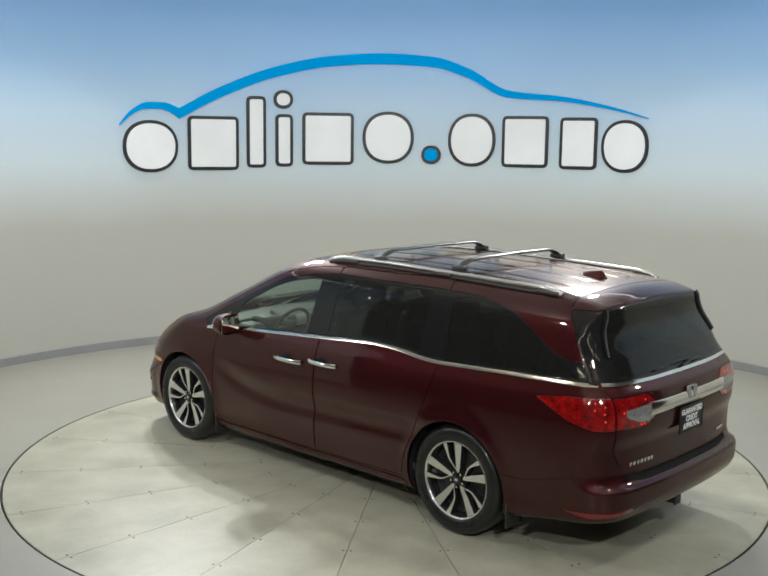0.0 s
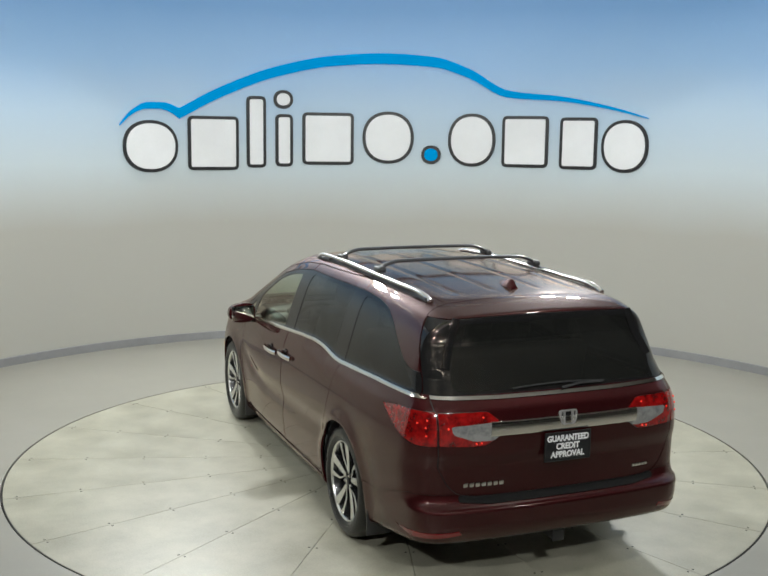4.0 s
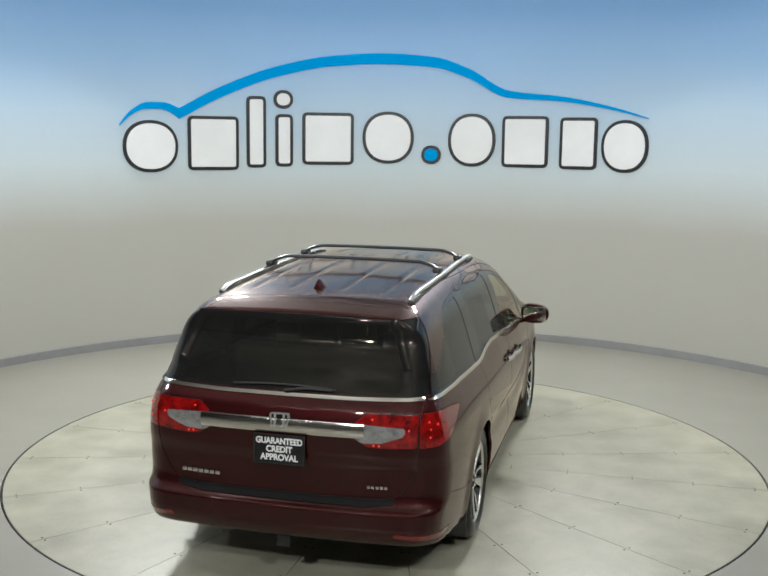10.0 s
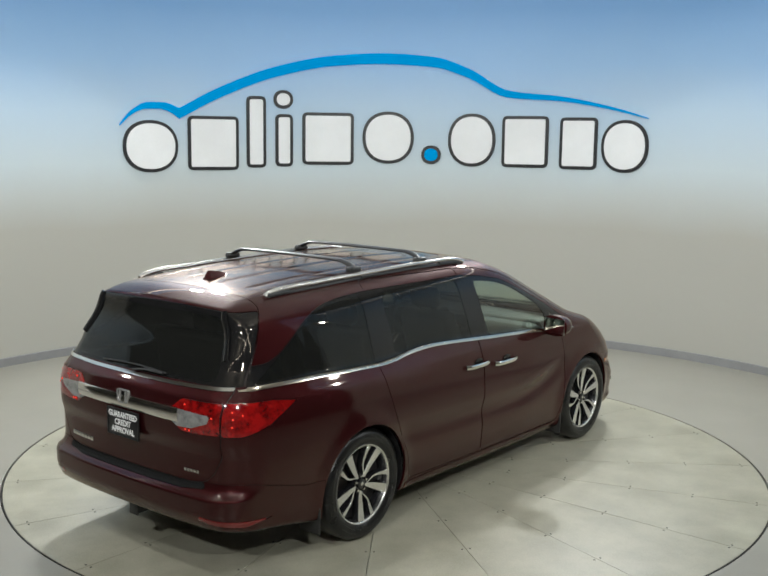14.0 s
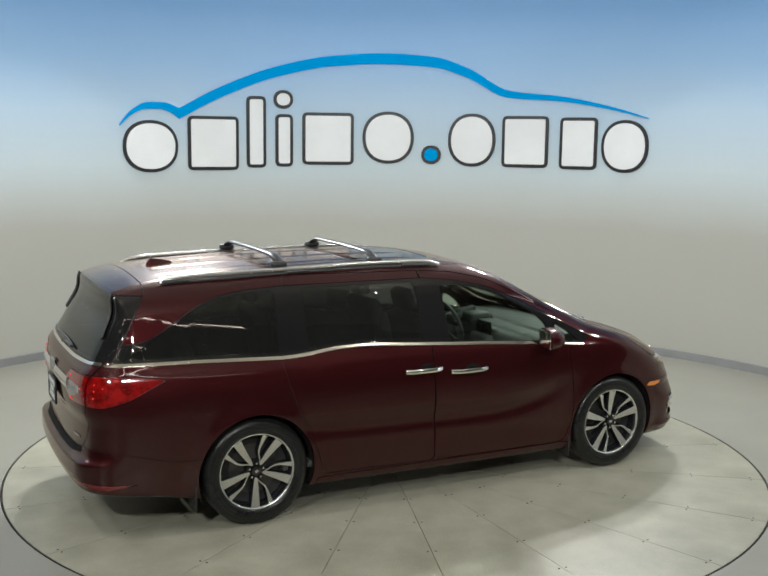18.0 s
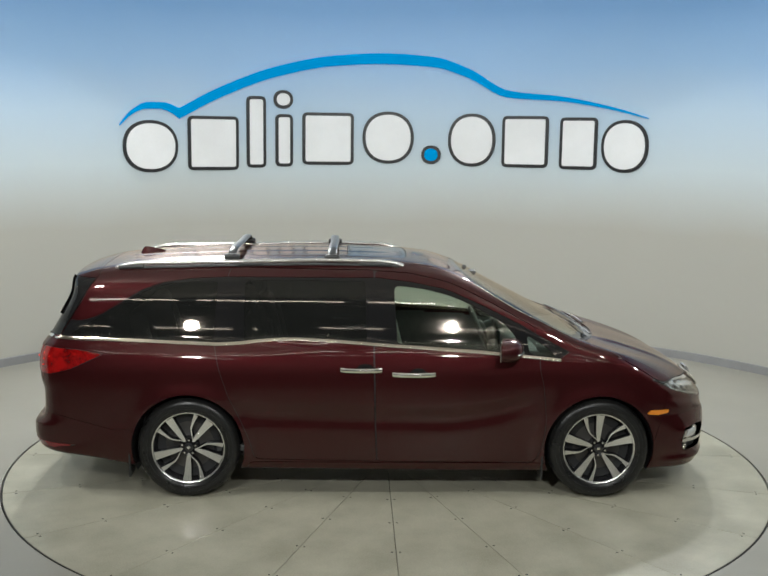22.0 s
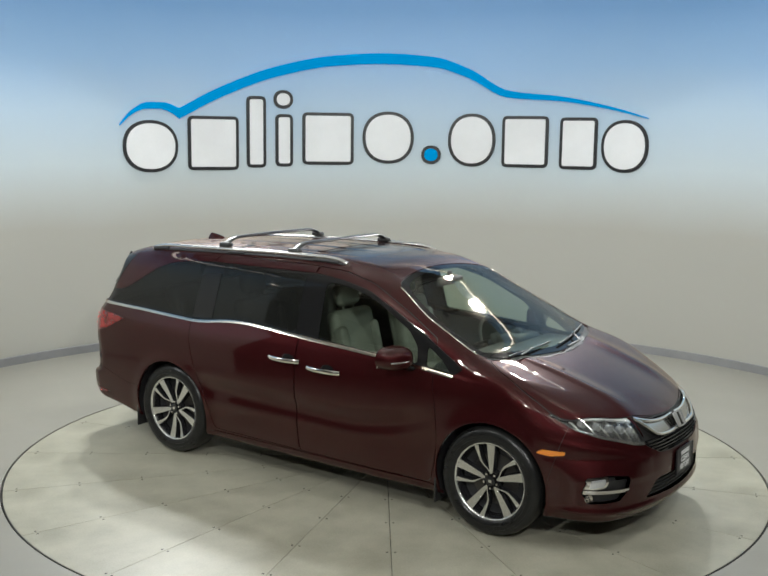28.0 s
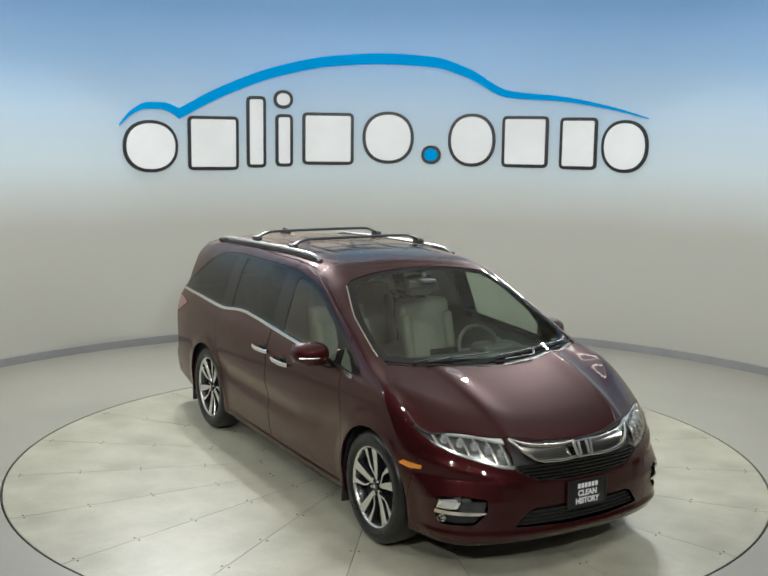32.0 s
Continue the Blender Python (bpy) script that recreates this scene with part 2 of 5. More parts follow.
def flat_ring(r0, r1, z0, z1, n=144):
    prof = [(r0, z0), (r0, z1), (r1, z1), (r1, z0), (r0, z0)]
    return lathe(prof, n)


def room():
    # one floor sheet with a round opening for the table
    n, vs, fs = 160, [], []
    for r in (TABLE_R + 0.012, TABLE_R + 0.5, 5.0, 8.0):
        vs += [(r * math.cos(2 * math.pi * k / n), r * math.sin(2 * math.pi * k / n), 0) for k in range(n)]
    for i in range(3):
        for k in range(n):
            a, b = i * n + k, i * n + (k + 1) % n
            fs.append((a, b, b + n, a + n)[::-1])
    ring = [3 * n + k for k in range(n)]
    out = len(vs)
    for k in range(n):
        a = 2 * math.pi * k / n
        c, s = math.cos(a), math.sin(a)
        q = 13.0 / max(abs(c), abs(s))
        vs.append((q * c, q * s, 0))
    for k in range(n):
        fs.append((ring[k], ring[(k + 1) % n], out + (k + 1) % n, out + k)[::-1])
    vs += [(*v[:2], -0.12) for v in vs[:n]]
    base = len(vs) - n
    for k in range(n):
        fs.append((k, (k + 1) % n, base + (k + 1) % n, base + k))
    fs = [f[::-1] for f in fs]
    floor = part("floor", (vs, fs), FLOOR, smooth=False)
    tagged(floor, "smooth grey painted concrete floor round a turntable", "floor", kind="structure")
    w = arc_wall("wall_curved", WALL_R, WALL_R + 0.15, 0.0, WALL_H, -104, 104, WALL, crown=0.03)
    tagged(w, "curved grey studio wall, an overlaid sky blue gradient painted on above", "wall", kind="structure")
    b = arc_wall("baseboard", WALL_R - 0.018, WALL_R - 0.002, 0.0, 0.098, -104, 104, BASE, crown=0.006)
    tagged(b, "low grey baseboard along the curved wall", "baseboard", kind="structure")
    # unseen walls, toned for what the car's flanks reflect
    for name, cx, cy, sx, sy in (("wall_south", 0, -13.1, 26.4, 0.2), ("wall_north", 0, 13.1, 26.4, 0.2), ("wall_east", 13.1, 0, 0.2, 26), ("wall_west", -13.1, 0, 0.2, 26)):
        bm = bmesh.new()
        box(bm, cx, cy, ROOM_H / 2, sx, sy, ROOM_H)
        tagged(part(name, bm, HALL, smooth=False), "plain grey hall wall", "wall", kind="structure")
    # unseen ceiling in two tones: white for lit, dark for unlit
    bm = bmesh.new()
    box(bm, 0, 2.65, ROOM_H + 0.1, 26.4, 21.1, 0.2)
    tagged(part("ceiling", bm, CEIL, smooth=False), "plain white studio ceiling", "ceiling", kind="structure")
    bm = bmesh.new()
    box(bm, 0, -10.55, ROOM_H + 0.1, 26.4, 5.3, 0.2)
    tagged(part("ceiling_hall", bm, DIM, smooth=False), "unseen hall ceiling, coloured dark in place of being unlit", "ceiling", kind="structure")


room()


def turntable():
    top = new("turntable")
    tagged(top, "round pale concrete turntable with radial joints, flush with the floor", "turntable")
    part("pit_disc", lathe([(0.001, -0.03), (TABLE_R - 0.004, -0.03), (TABLE_R - 0.004, -0.1), (0.001, -0.1)], 128), GAP, top, "dark bed under the joints")
    wedge, n = math.radians(18), 10
    vs, fs = [(0.12, 0, 0)], []
    gap = 0.0022
    lower = []
    for r in (0.12, 1.0, 2.0, TABLE_R - 0.006):
        a0 = gap / r
        for k in range(n + 1):
            a = a0 + (wedge - 2 * a0) * k / n
            lower.append((r * math.cos(a), r * math.sin(a), 0.0))
    vs = lower + [(x, y, -0.028) for x, y, z in lower]
    m = n + 1
    for i in range(3):
        for k in range(n):
            a = i * m + k
            fs.append((a, a + m, a + m + 1, a + 1))
    ring = [k for k in range(m)] + [i * m + n for i in range(1, 4)] + [3 * m + k for k in range(n - 1, -1, -1)] + [i * m for i in (2, 1)]
    for i in range(len(ring)):
        a, b = ring[i], ring[(i + 1) % len(ring)]
        fs.append((a, b, b + 4 * m, a + 4 * m))
    first = part("panel", (vs, fs), TABLE, top, smooth=False)
    screw = lathe([(0.0005, 0.0012), (0.0075, 0.0010), (0.009, -0.004)], 10)
    smesh = None
    for k in range(20):
        if k == 0:
            ob = first
        else:
            ob = new("panel", first.data)
            ob.parent = top
        ob.matrix_basis = pose(0, 0, 0, 0, 0, 18 * k)
        for r in (1.04, 1.49, 1.99, 2.45, 2.9):
            for side in (0.026, -0.026):
                a = math.atan2(side, r) if side > 0 else wedge + math.atan2(side, r)
                if smesh is None:
                    s = part("screw", screw, GAP, ob)
                    smesh = s.data
                else:
                    s = new("screw", smesh)
                    s.parent = ob
                s.matrix_basis = pose(r * math.cos(a), r * math.sin(a), 0)
    part("hub_plate", lathe([(0.001, 0.0), (0.118, 0.0), (0.118, -0.028)], 40), TABLE, top)
    part("edge_ring", flat_ring(TABLE_R - 0.004, TABLE_R + 0.002, -0.05, -0.002), GAP, top, "dark gap round the turntable")
    return top


table = turntable()


def spotlight(x, y, z, target):
    """A ceiling spot: a mount, a stem, a can and a bright lens."""
    top = new("ceiling_spotlight")
    tagged(top, "black can spotlight with a bright lens, hung from the ceiling", "spotlight", group="ceiling spotlights")
    top.matrix_world = pose(x, y, ROOM_H)
    part("mount", lathe([(0.001, 0), (0.07, 0), (0.07, -0.03), (0.02, -0.04), (0.02, z - ROOM_H + 0.12), (0.001, z - ROOM_H + 0.12)], 24), BLACK, top)
    m = Matrix.Translation((0, 0, z - ROOM_H)) @ look((0, 0, 0), Vector(target) - Vector((x, y, z))) @ Matrix.Translation((0, 0, 0.02))
    can = part("can", lathe([(0.001, 0.30), (0.10, 0.29), (0.15, 0.10), (0.16, -0.012), (0.15, -0.012), (0.13, 0.012), (0.001, 0.014)], 32), BLACK, top)
    can.matrix_basis = m
    return top


# cans for every spot, the added wall pair included
for x, y, z, watts, target in SPOTS + SIDE_SPOTS:
    spotlight(x, y, z, target)


def tube_light(x0, x1, y, z, r=0.016):
    """A slim ceiling tube in its tray."""
    top = new("tube_lamp")
    tagged(top, "slim white tube lamp in a tray under the ceiling", "tube lamp", group="ceiling tube lamps")
    top.matrix_world = pose((x0 + x1) / 2, y, z)
    h = (x1 - x0) / 2
    part("tube", sweep([(-h, 0, -0.02), (h, 0, -0.02)], oval(r, r, 10)), TUBE, top, "glowing white tube")
    bm = bmesh.new()
    box(bm, 0, 0, 0.02, 2 * h + 0.06, 0.035, 0.03, 0.006)
    for s in (-0.8, 0.8):
        box(bm, s * h, 0, (ROOM_H - z) / 2 + 0.03, 0.012, 0.012, ROOM_H - z - 0.04)
    part("tray", bm, BASE, top)


for k in range(4):
    tube_light(-5.0 + 2.6 * k, -2.75 + 2.6 * k, -7.4, 5.25)
    tube_light(-6.2 + 2.6 * k, -4.6 + 2.6 * k, -9.5, 5.15, 0.008)


def cove_light():
    """The strip of light along the curved wall's upper rim."""
    top = new("cove_lamp")
    tagged(top, "thin white light strip on brackets along the curved wall", "strip lamp")
    ring = lambda r, z: [(r * math.sin(radians(a)), r * math.cos(radians(a)), z) for a in range(-96, 97, 4)]
    part("strip", sweep(ring(4.95, 4.47), oval(0.013, 0.013, 8)), COVE, top, "glowing white strip")
    part("channel", sweep(ring(5.0, 4.47), [(-0.02, -0.06), (0.02, -0.06), (0.02, 0.06), (-0.02, 0.06)]), BASE, top)
    for a in range(-90, 91, 20):
        bm = bmesh.new()
        box(bm, 0, 5.15, 4.47, 0.03, 0.27, 0.03, 0.004)
        part("bracket", bm, BASE, top).matrix_basis = pose(0, 0, 0, 0, 0, -a)


cove_light()


# ---- the car's form: x ahead, y to its left, z up, in metres from the middle of its wheelbase ----
class Curve:
    """A smooth curve through a few knots, without overshoot."""

    def __init__(self, *knots):
        self.x, self.y = np.array(knots, float).T
        h, d = np.diff(self.x), np.diff(self.y) / np.diff(self.x)
        t = np.zeros_like(self.x)
        t[0], t[-1] = d[0], d[-1]
        for i in range(1, len(d)):
            if d[i - 1] * d[i] > 0:
                w1, w2 = 2 * h[i] + h[i - 1], h[i] + 2 * h[i - 1]
                t[i] = (w1 + w2) / (w1 / d[i - 1] + w2 / d[i])
        self.t = t

    def __call__(self, x):
        i = np.clip(np.searchsorted(self.x, x) - 1, 0, len(self.x) - 2)
        h = self.x[i + 1] - self.x[i]
        s = np.clip((x - self.x[i]) / h, 0, 1)
        a = self.y[i] * (1 + 2 * s) * (1 - s) ** 2 + self.t[i] * h * s * (1 - s) ** 2
        b = self.y[i + 1] * s * s * (3 - 2 * s) + self.t[i + 1] * h * s * s * (s - 1)
        return a + b + np.where(x < self.x[0], (x - self.x[0]) * self.t[0], 0) + np.where(x > self.x[-1], (x - self.x[-1]) * self.t[-1], 0)


def smax(a, b, r):
    h = np.clip(0.5 + 0.5 * (a - b) / r, 0, 1)
    return a * h + b * (1 - h) + r * h * (1 - h)


def soft(v, w):
    """A ramp that starts at 0, rounded over w."""
    return 0.5 * (v + np.sqrt(v * v + w * w))


ROOF = Curve((-2.52, 1.55), (-2.40, 1.608), (-2.2, 1.665), (-1.8, 1.70), (-1.2, 1.725), (-0.6, 1.735), (-0.1, 1.727), (0.25, 1.697), (0.5, 1.625),
             (0.8, 1.475), (1.1, 1.322), (1.36, 1.190), (1.5, 1.136), (1.75, 1.064), (2.0, 0.983), (2.2, 0.902), (2.36, 0.812), (2.5, 0.69))
CROWN = Curve((-2.5, 0.09), (-1.0, 0.07), (0.0, 0.075), (0.6, 0.065), (1.2, 0.06), (1.6, 0.012), (2.1, 0.05), (2.5, 0.12))
BELT = Curve((-2.6, 1.166), (-2.0, 1.157), (-1.69, 1.147), (-1.3, 1.132), (-1.18, 1.136), (-0.9, 1.166), (-0.7, 1.172), (-0.5, 1.163), (-0.15, 1.138), (0.62, 1.09), (1.2, 1.034), (1.6, 1.0), (2.6, 0.9))
HALF = Curve((0.15, 0.90), (0.25, 0.945), (0.36, 0.965), (0.55, 0.983), (0.75, 0.993), (0.92, 0.985), (1.05, 0.958), (1.16, 0.915), (1.22, 0.8965), (1.28, 0.8775), (1.34, 0.858), (1.40, 0.8375), (1.46, 0.816), (1.52, 0.7935), (1.60, 0.7615), (1.75, 0.69))
NARROW = Curve((-2.75, 0.11), (-2.4, 0.052), (-2.0, 0.018), (-1.5, 0.005), (-0.8, 0.0), (0.4, 0.0), (1.0, 0.012), (1.5, 0.02), (1.9, 0.042), (2.2, 0.09), (2.5, 0.2))
NOSE = Curve((0.1, 2.40), (0.22, 2.435), (0.34, 2.462), (0.5, 2.47), (0.66, 2.468), (0.76, 2.445), (0.86, 2.36), (1.0, 2.2))
TAIL = Curve((0.2, -2.56), (0.33, -2.655), (0.45, -2.700), (0.53, -2.700), (0.565, -2.645), (0.60, -2.634), (0.685, -2.631), (0.76, -2.632), (0.86, -2.655), (1.0, -2.66),
             (1.09, -2.64), (1.16, -2.59), (1.3, -2.505), (1.5, -2.405), (1.62, -2.40), (1.75, -2.42))
UNDER = Curve((-2.7, 0.34), (-2.2, 0.285), (-1.9, 0.235), (-1.2, 0.212), (1.1, 0.19), (1.9, 0.2), (2.2, 0.2), (2.5, 0.225))
CREASE = Curve((-1.6, 0.78), (-1.0, 0.725), (-0.3, 0.705), (0.3, 0.695), (0.7, 0.74), (1.1, 0.85), (1.5, 0.92))


def half_width(x, z):
    w = HALF(z) - NARROW(x)
    k = np.clip((1.35 - np.abs(x + 0.15)) / 0.5, 0, 1)
    k = k * k * (3 - 2 * k)
    c = CREASE(x) - z
    w = w - 0.34 * k * (soft(c, 0.03) - soft(c - 0.09, 0.06)) + 0.34 * k * (soft(c - 0.115, 0.03) - soft(c - 0.19, 0.04))     # scooped in below the flank's crease, out again to the lower edge
    kr = np.clip((-0.55 - x) / 0.5, 0, 1) * np.clip((x + 2.3) / 0.4, 0, 1)
    w = w - 0.13 * kr * (soft(z - 1.03 + 0.04 * (x + 1.3), 0.025) - soft(z - 1.12, 0.05))
    w = w - 0.012 / (1 + np.exp(-(z - BELT(x) - 0.012) / 0.006)) * np.clip((1.5 - x) / 0.3, 0, 1)
    w = w + 0.014 * np.exp(-((z - 0.275) / 0.026) ** 2) * np.clip((x - 1.92) / 0.12, 0, 1)       # lower lip of the nose
    for cx in (-1.5, 1.5):
        r = np.hypot(x - cx, z - 0.37)
        w = w + 0.016 * np.exp(-((r - 0.40) / 0.07) ** 2)
    return w


def form(x, y, z):
    """Below zero inside the closed body."""
    a = np.abs(y)
    e = 0.01
    slope = (ROOF(x + e) - ROOF(x - e)) / (2 * e)
    edge = a - 0.50 - 0.08 * (1.5 - x)
    bulge = np.clip((x - 1.35) / 0.3, 0, 1) * (0.016 * np.exp(-(edge / 0.1) ** 2) - 0.013 / (1 + np.exp(-(edge - 0.03) / 0.011)))
    ribs = 0.006 * np.clip((0.0 - x) / 0.2, 0, 1) * np.clip((x + 2.05) / 0.1, 0, 1) * (np.exp(-((a - 0.16) / 0.022) ** 2) + np.exp(-((a - 0.42) / 0.022) ** 2))
    top = (z - ROOF(x) + CROWN(x) * a * a - bulge + ribs) / np.sqrt(1 + slope * slope)
    side = a - half_width(x, z)
    ledge = np.clip((a - 0.42) / 0.14, 0, 1) * 0.024 / (1 + np.exp((z - 0.615 - 0.28 * (a - 0.5)) / 0.011)) * np.clip((z - 0.44) / 0.16, 0, 1)
    lip = 0.018 * np.exp(-((z - 0.275) / 0.026) ** 2)
    front = (x - NOSE(z) - ledge - lip + 0.20 * a * a + 0.17 * a ** 4 + 0.20 * a ** 3 * np.clip((z - 0.48) / 0.14, 0, 1)) * 0.9
    rear = (TAIL(z) + 0.05 * a * a + (0.085 - 0.035 * np.clip((0.62 - z) / 0.1, 0, 1)) * a ** 4 - x) * 0.96
    under = UNDER(x) - z
    f = smax(top, side, 0.22 - 0.12 * np.clip((x - 0.2) / 1.0, 0, 1) - 0.06 * np.clip((-1.6 - x) / 0.6, 0, 1))
    f = smax(f, front, 0.13)
    f = smax(f, rear, 0.03 + 0.14 * np.clip((1.56 - z) / 0.3, 0, 1))
    return smax(f, under, 0.035)


def on_form(q, p):
    """Where the lines from q (inside) to p (outside) leave the body."""
    lo, hi = np.zeros(len(q)), np.ones(len(q))
    for _ in range(26):
        t = (lo + hi) / 2
        v = q + (p - q) * t[:, None]
        out = form(*v.T) > 0
        hi, lo = np.where(out, t, hi), np.where(out, lo, t)
    return q + (p - q) * ((lo + hi) / 2)[:, None]


def slopes(v):
    e, g = 0.002, []
    for k in range(3):
        d = np.zeros(3)
        d[k] = e
        g.append(form(*(v + d).T) - form(*(v - d).T))
    g = np.stack(g, 1)
    return g / np.linalg.norm(g, axis=1, keepdims=True)
# ---- form ends ----


# ---- cutting the body's skin into panels ----
def skin(step=0.022):
    """The body's closed skin: vertices, normals and triangles."""
    lo, hi = np.array([-3.0, -1.5, -0.3]), np.array([3.0, 1.5, 2.4])
    V, F, base = [], [], 0
    for ax in range(3):
        u, v = [k for k in range(3) if k != ax]
        nu, nv = int((hi[u] - lo[u]) / step), int((hi[v] - lo[v]) / step)
        for s in (0, 1):
            U, W = np.meshgrid(np.linspace(lo[u], hi[u], nu + 1), np.linspace(lo[v], hi[v], nv + 1), indexing="ij")
            P = np.zeros((U.size, 3))
            P[:, u], P[:, v], P[:, ax] = U.ravel(), W.ravel(), (lo, hi)[s][ax]
            i, j = np.meshgrid(np.arange(nu), np.arange(nv), indexing="ij")
            a = (i * (nv + 1) + j).ravel() + base
            b, c, d = a + nv + 1, a + nv + 2, a + 1
            t = np.concatenate([np.stack([a, b, c], 1), np.stack([a, c, d], 1)])
            if (s == 1) == (ax == 1):
                t = t[:, ::-1]
            V.append(P), F.append(t)
            base += len(P)
    V, F = np.concatenate(V), np.concatenate(F)
    q = np.clip(V, [-2.15, -0.45, 0.48], [1.9, 0.45, 0.62])
    V = on_form(q, V)
    key = np.round(V * 2e4).astype(np.int64)
    _, first, back = np.unique(key, axis=0, return_index=True, return_inverse=True)
    V, F = V[first], back.ravel()[F]
    F = F[(F[:, 0] != F[:, 1]) & (F[:, 1] != F[:, 2]) & (F[:, 0] != F[:, 2])]
    return V, slopes(V), F


def split(m, phi):
    """Cuts a skin along phi = 0; returns the piece where phi is below zero, and the rest."""
    V, N, F = m
    d = phi(V)
    d = np.where(np.abs(d) < 1e-6, 1e-6, d)
    s = d < 0
    n = s[F].sum(1)
    ins, outs = [F[n == 3]], [F[n == 0]]
    for want, near, far in ((1, ins, outs), (2, outs, ins)):
        M = F[n == want]
        if not len(M):
            continue
        lone = s[M] == (want == 1)
        k = lone.argmax(1)
        r = np.arange(len(M))
        a, b, c = M[r, k], M[r, (k + 1) % 3], M[r, (k + 2) % 3]
        e = np.sort(np.concatenate([np.stack([a, b], 1), np.stack([a, c], 1)]), axis=1)
        ue, back = np.unique(e, axis=0, return_inverse=True)
        t = (d[ue[:, 0]] / (d[ue[:, 0]] - d[ue[:, 1]]))[:, None]
        base = len(V)
        V = np.concatenate([V, V[ue[:, 0]] * (1 - t) + V[ue[:, 1]] * t])
        N = np.concatenate([N, N[ue[:, 0]] * (1 - t) + N[ue[:, 1]] * t])
        back = back.ravel() + base
        ab, ac = back[: len(M)], back[len(M):]
        near.append(np.stack([a, ab, ac], 1))
        far += [np.stack([ab, b, c], 1), np.stack([ab, c, ac], 1)]
    return tidy(V, N, np.concatenate(ins)), tidy(V, N, np.concatenate(outs))


def tidy(V, N, F):
    used, back = np.unique(F, return_inverse=True)
    return V[used], N[used], back.reshape(-1, 3)


def polygon(points, r=0.02, steps=5):
    """An outline with rounded corners."""
    P = [Vector((p[0], p[1])) for p in points]
    R = [p[2] if len(p) > 2 else r for p in points]
    out = []
    for i, p in enumerate(P):
        a, b = (P[i - 1] - p), (P[(i + 1) % len(P)] - p)
        rr = min(R[i], a.length * 0.45, b.length * 0.45)
        if rr < 1e-4:
            out.append(p)
            continue
        s, e = p + a.normalized() * rr, p + b.normalized() * rr
        for k in range(steps + 1):
            t = k / steps
            out.append(s * (1 - t) ** 2 + p * 2 * t * (1 - t) + e * t * t)
    return np.array([tuple(o) for o in out])


def inside(poly, P):
    """Signed distance to an outline, below zero inside it (far off it, merely above zero)."""
    near = ((P > poly.min(0) - 0.06) & (P < poly.max(0) + 0.06)).all(1)
    far, P = np.full(len(P), 0.06), P[near]
    best, odd = np.full(len(P), 1e9), np.zeros(len(P), bool)
    for i in range(len(poly)):
        a, b = poly[i - 1], poly[i]
        e, w = b - a, P - a
        l2 = e @ e
        if l2 < 1e-14:
            continue
        t = np.clip((w @ e) / l2, 0, 1)
        best = np.minimum(best, ((w - t[:, None] * e) ** 2).sum(1))
        c = (a[1] > P[:, 1]) != (b[1] > P[:, 1])
        odd ^= c & (P[:, 0] < (b[0] - a[0]) * (P[:, 1] - a[1]) / (b[1] - a[1] + 1e-15) + a[0])
    far[near] = np.sqrt(best) * np.where(odd, -1, 1)
    return far


def by_side(points, side, y0=0.3, r=0.02):
    """Seen from the side: (x, z) outlines, on the car's left (1) or right (-1)."""
    p = polygon(points, r)
    return lambda V: np.maximum(inside(p, V[:, [0, 2]]), y0 - side * V[:, 1])


def by_end(points, x0, end, r=0.02):
    """Seen from an end: (y, z) outlines, ahead of x0 (1) or behind it (-1)."""
    p = polygon(points, r)
    return lambda V: np.maximum(inside(p, V[:, [1, 2]]), end * (x0 - V[:, 0]))


def by_top(points, z0, r=0.02):
    p = polygon(points, r)
    return lambda V: np.maximum(inside(p, V[:, [0, 1]]), z0 - V[:, 2])


def offset(phi, d):
    return lambda V: phi(V) + d


def mirrored(points):
    return [(-p[0], *p[1:]) for p in points][::-1]


def panel(name, m, material, parent, label="", rim=0.012, lift=0.0):
    """Makes a piece of skin a part, with its edge turned inwards by rim and, where given, lifted off the body."""
    V, N, F = m
    V = V + N * lift
    e = np.concatenate([F[:, [0, 1]], F[:, [1, 2]], F[:, [2, 0]]])
    key = np.sort(e, axis=1)
    _, idx, cnt = np.unique(key, axis=0, return_index=True, return_counts=True)
    edge = e[idx[cnt == 1]]
    if rim and len(edge):
        a, b = edge[:, 0], edge[:, 1]
        along = V[b] - V[a]
        out = np.cross(along, N[a])
        out /= np.linalg.norm(out, axis=1, keepdims=True) + 1e-12
        n0, k = len(V), len(edge)
        V = np.concatenate([V, V[a], V[b], V[b] - N[b] * rim, V[a] - N[a] * rim])
        N = np.concatenate([N, out, out, out, out])
        r = np.arange(k) + n0
        F = np.concatenate([F, np.stack([r + k, r, r + 3 * k], 1), np.stack([r + k, r + 3 * k, r + 2 * k], 1)])
    me = bpy.data.meshes.new(name)
    me.vertices.add(len(V)), me.loops.add(3 * len(F)), me.polygons.add(len(F))
    me.vertices.foreach_set("co", V.ravel())
    me.polygons.foreach_set("loop_start", np.arange(0, 3 * len(F), 3))
    me.loops.foreach_set("vertex_index", F.ravel())
    me.update(calc_edges=True)
    me.shade_smooth()
    me.normals_split_custom_set_from_vertices(N.tolist())
    me.materials.append(material)
    ob = new(name, me)
    ob.parent = parent
    return tagged(ob, label) if label else ob


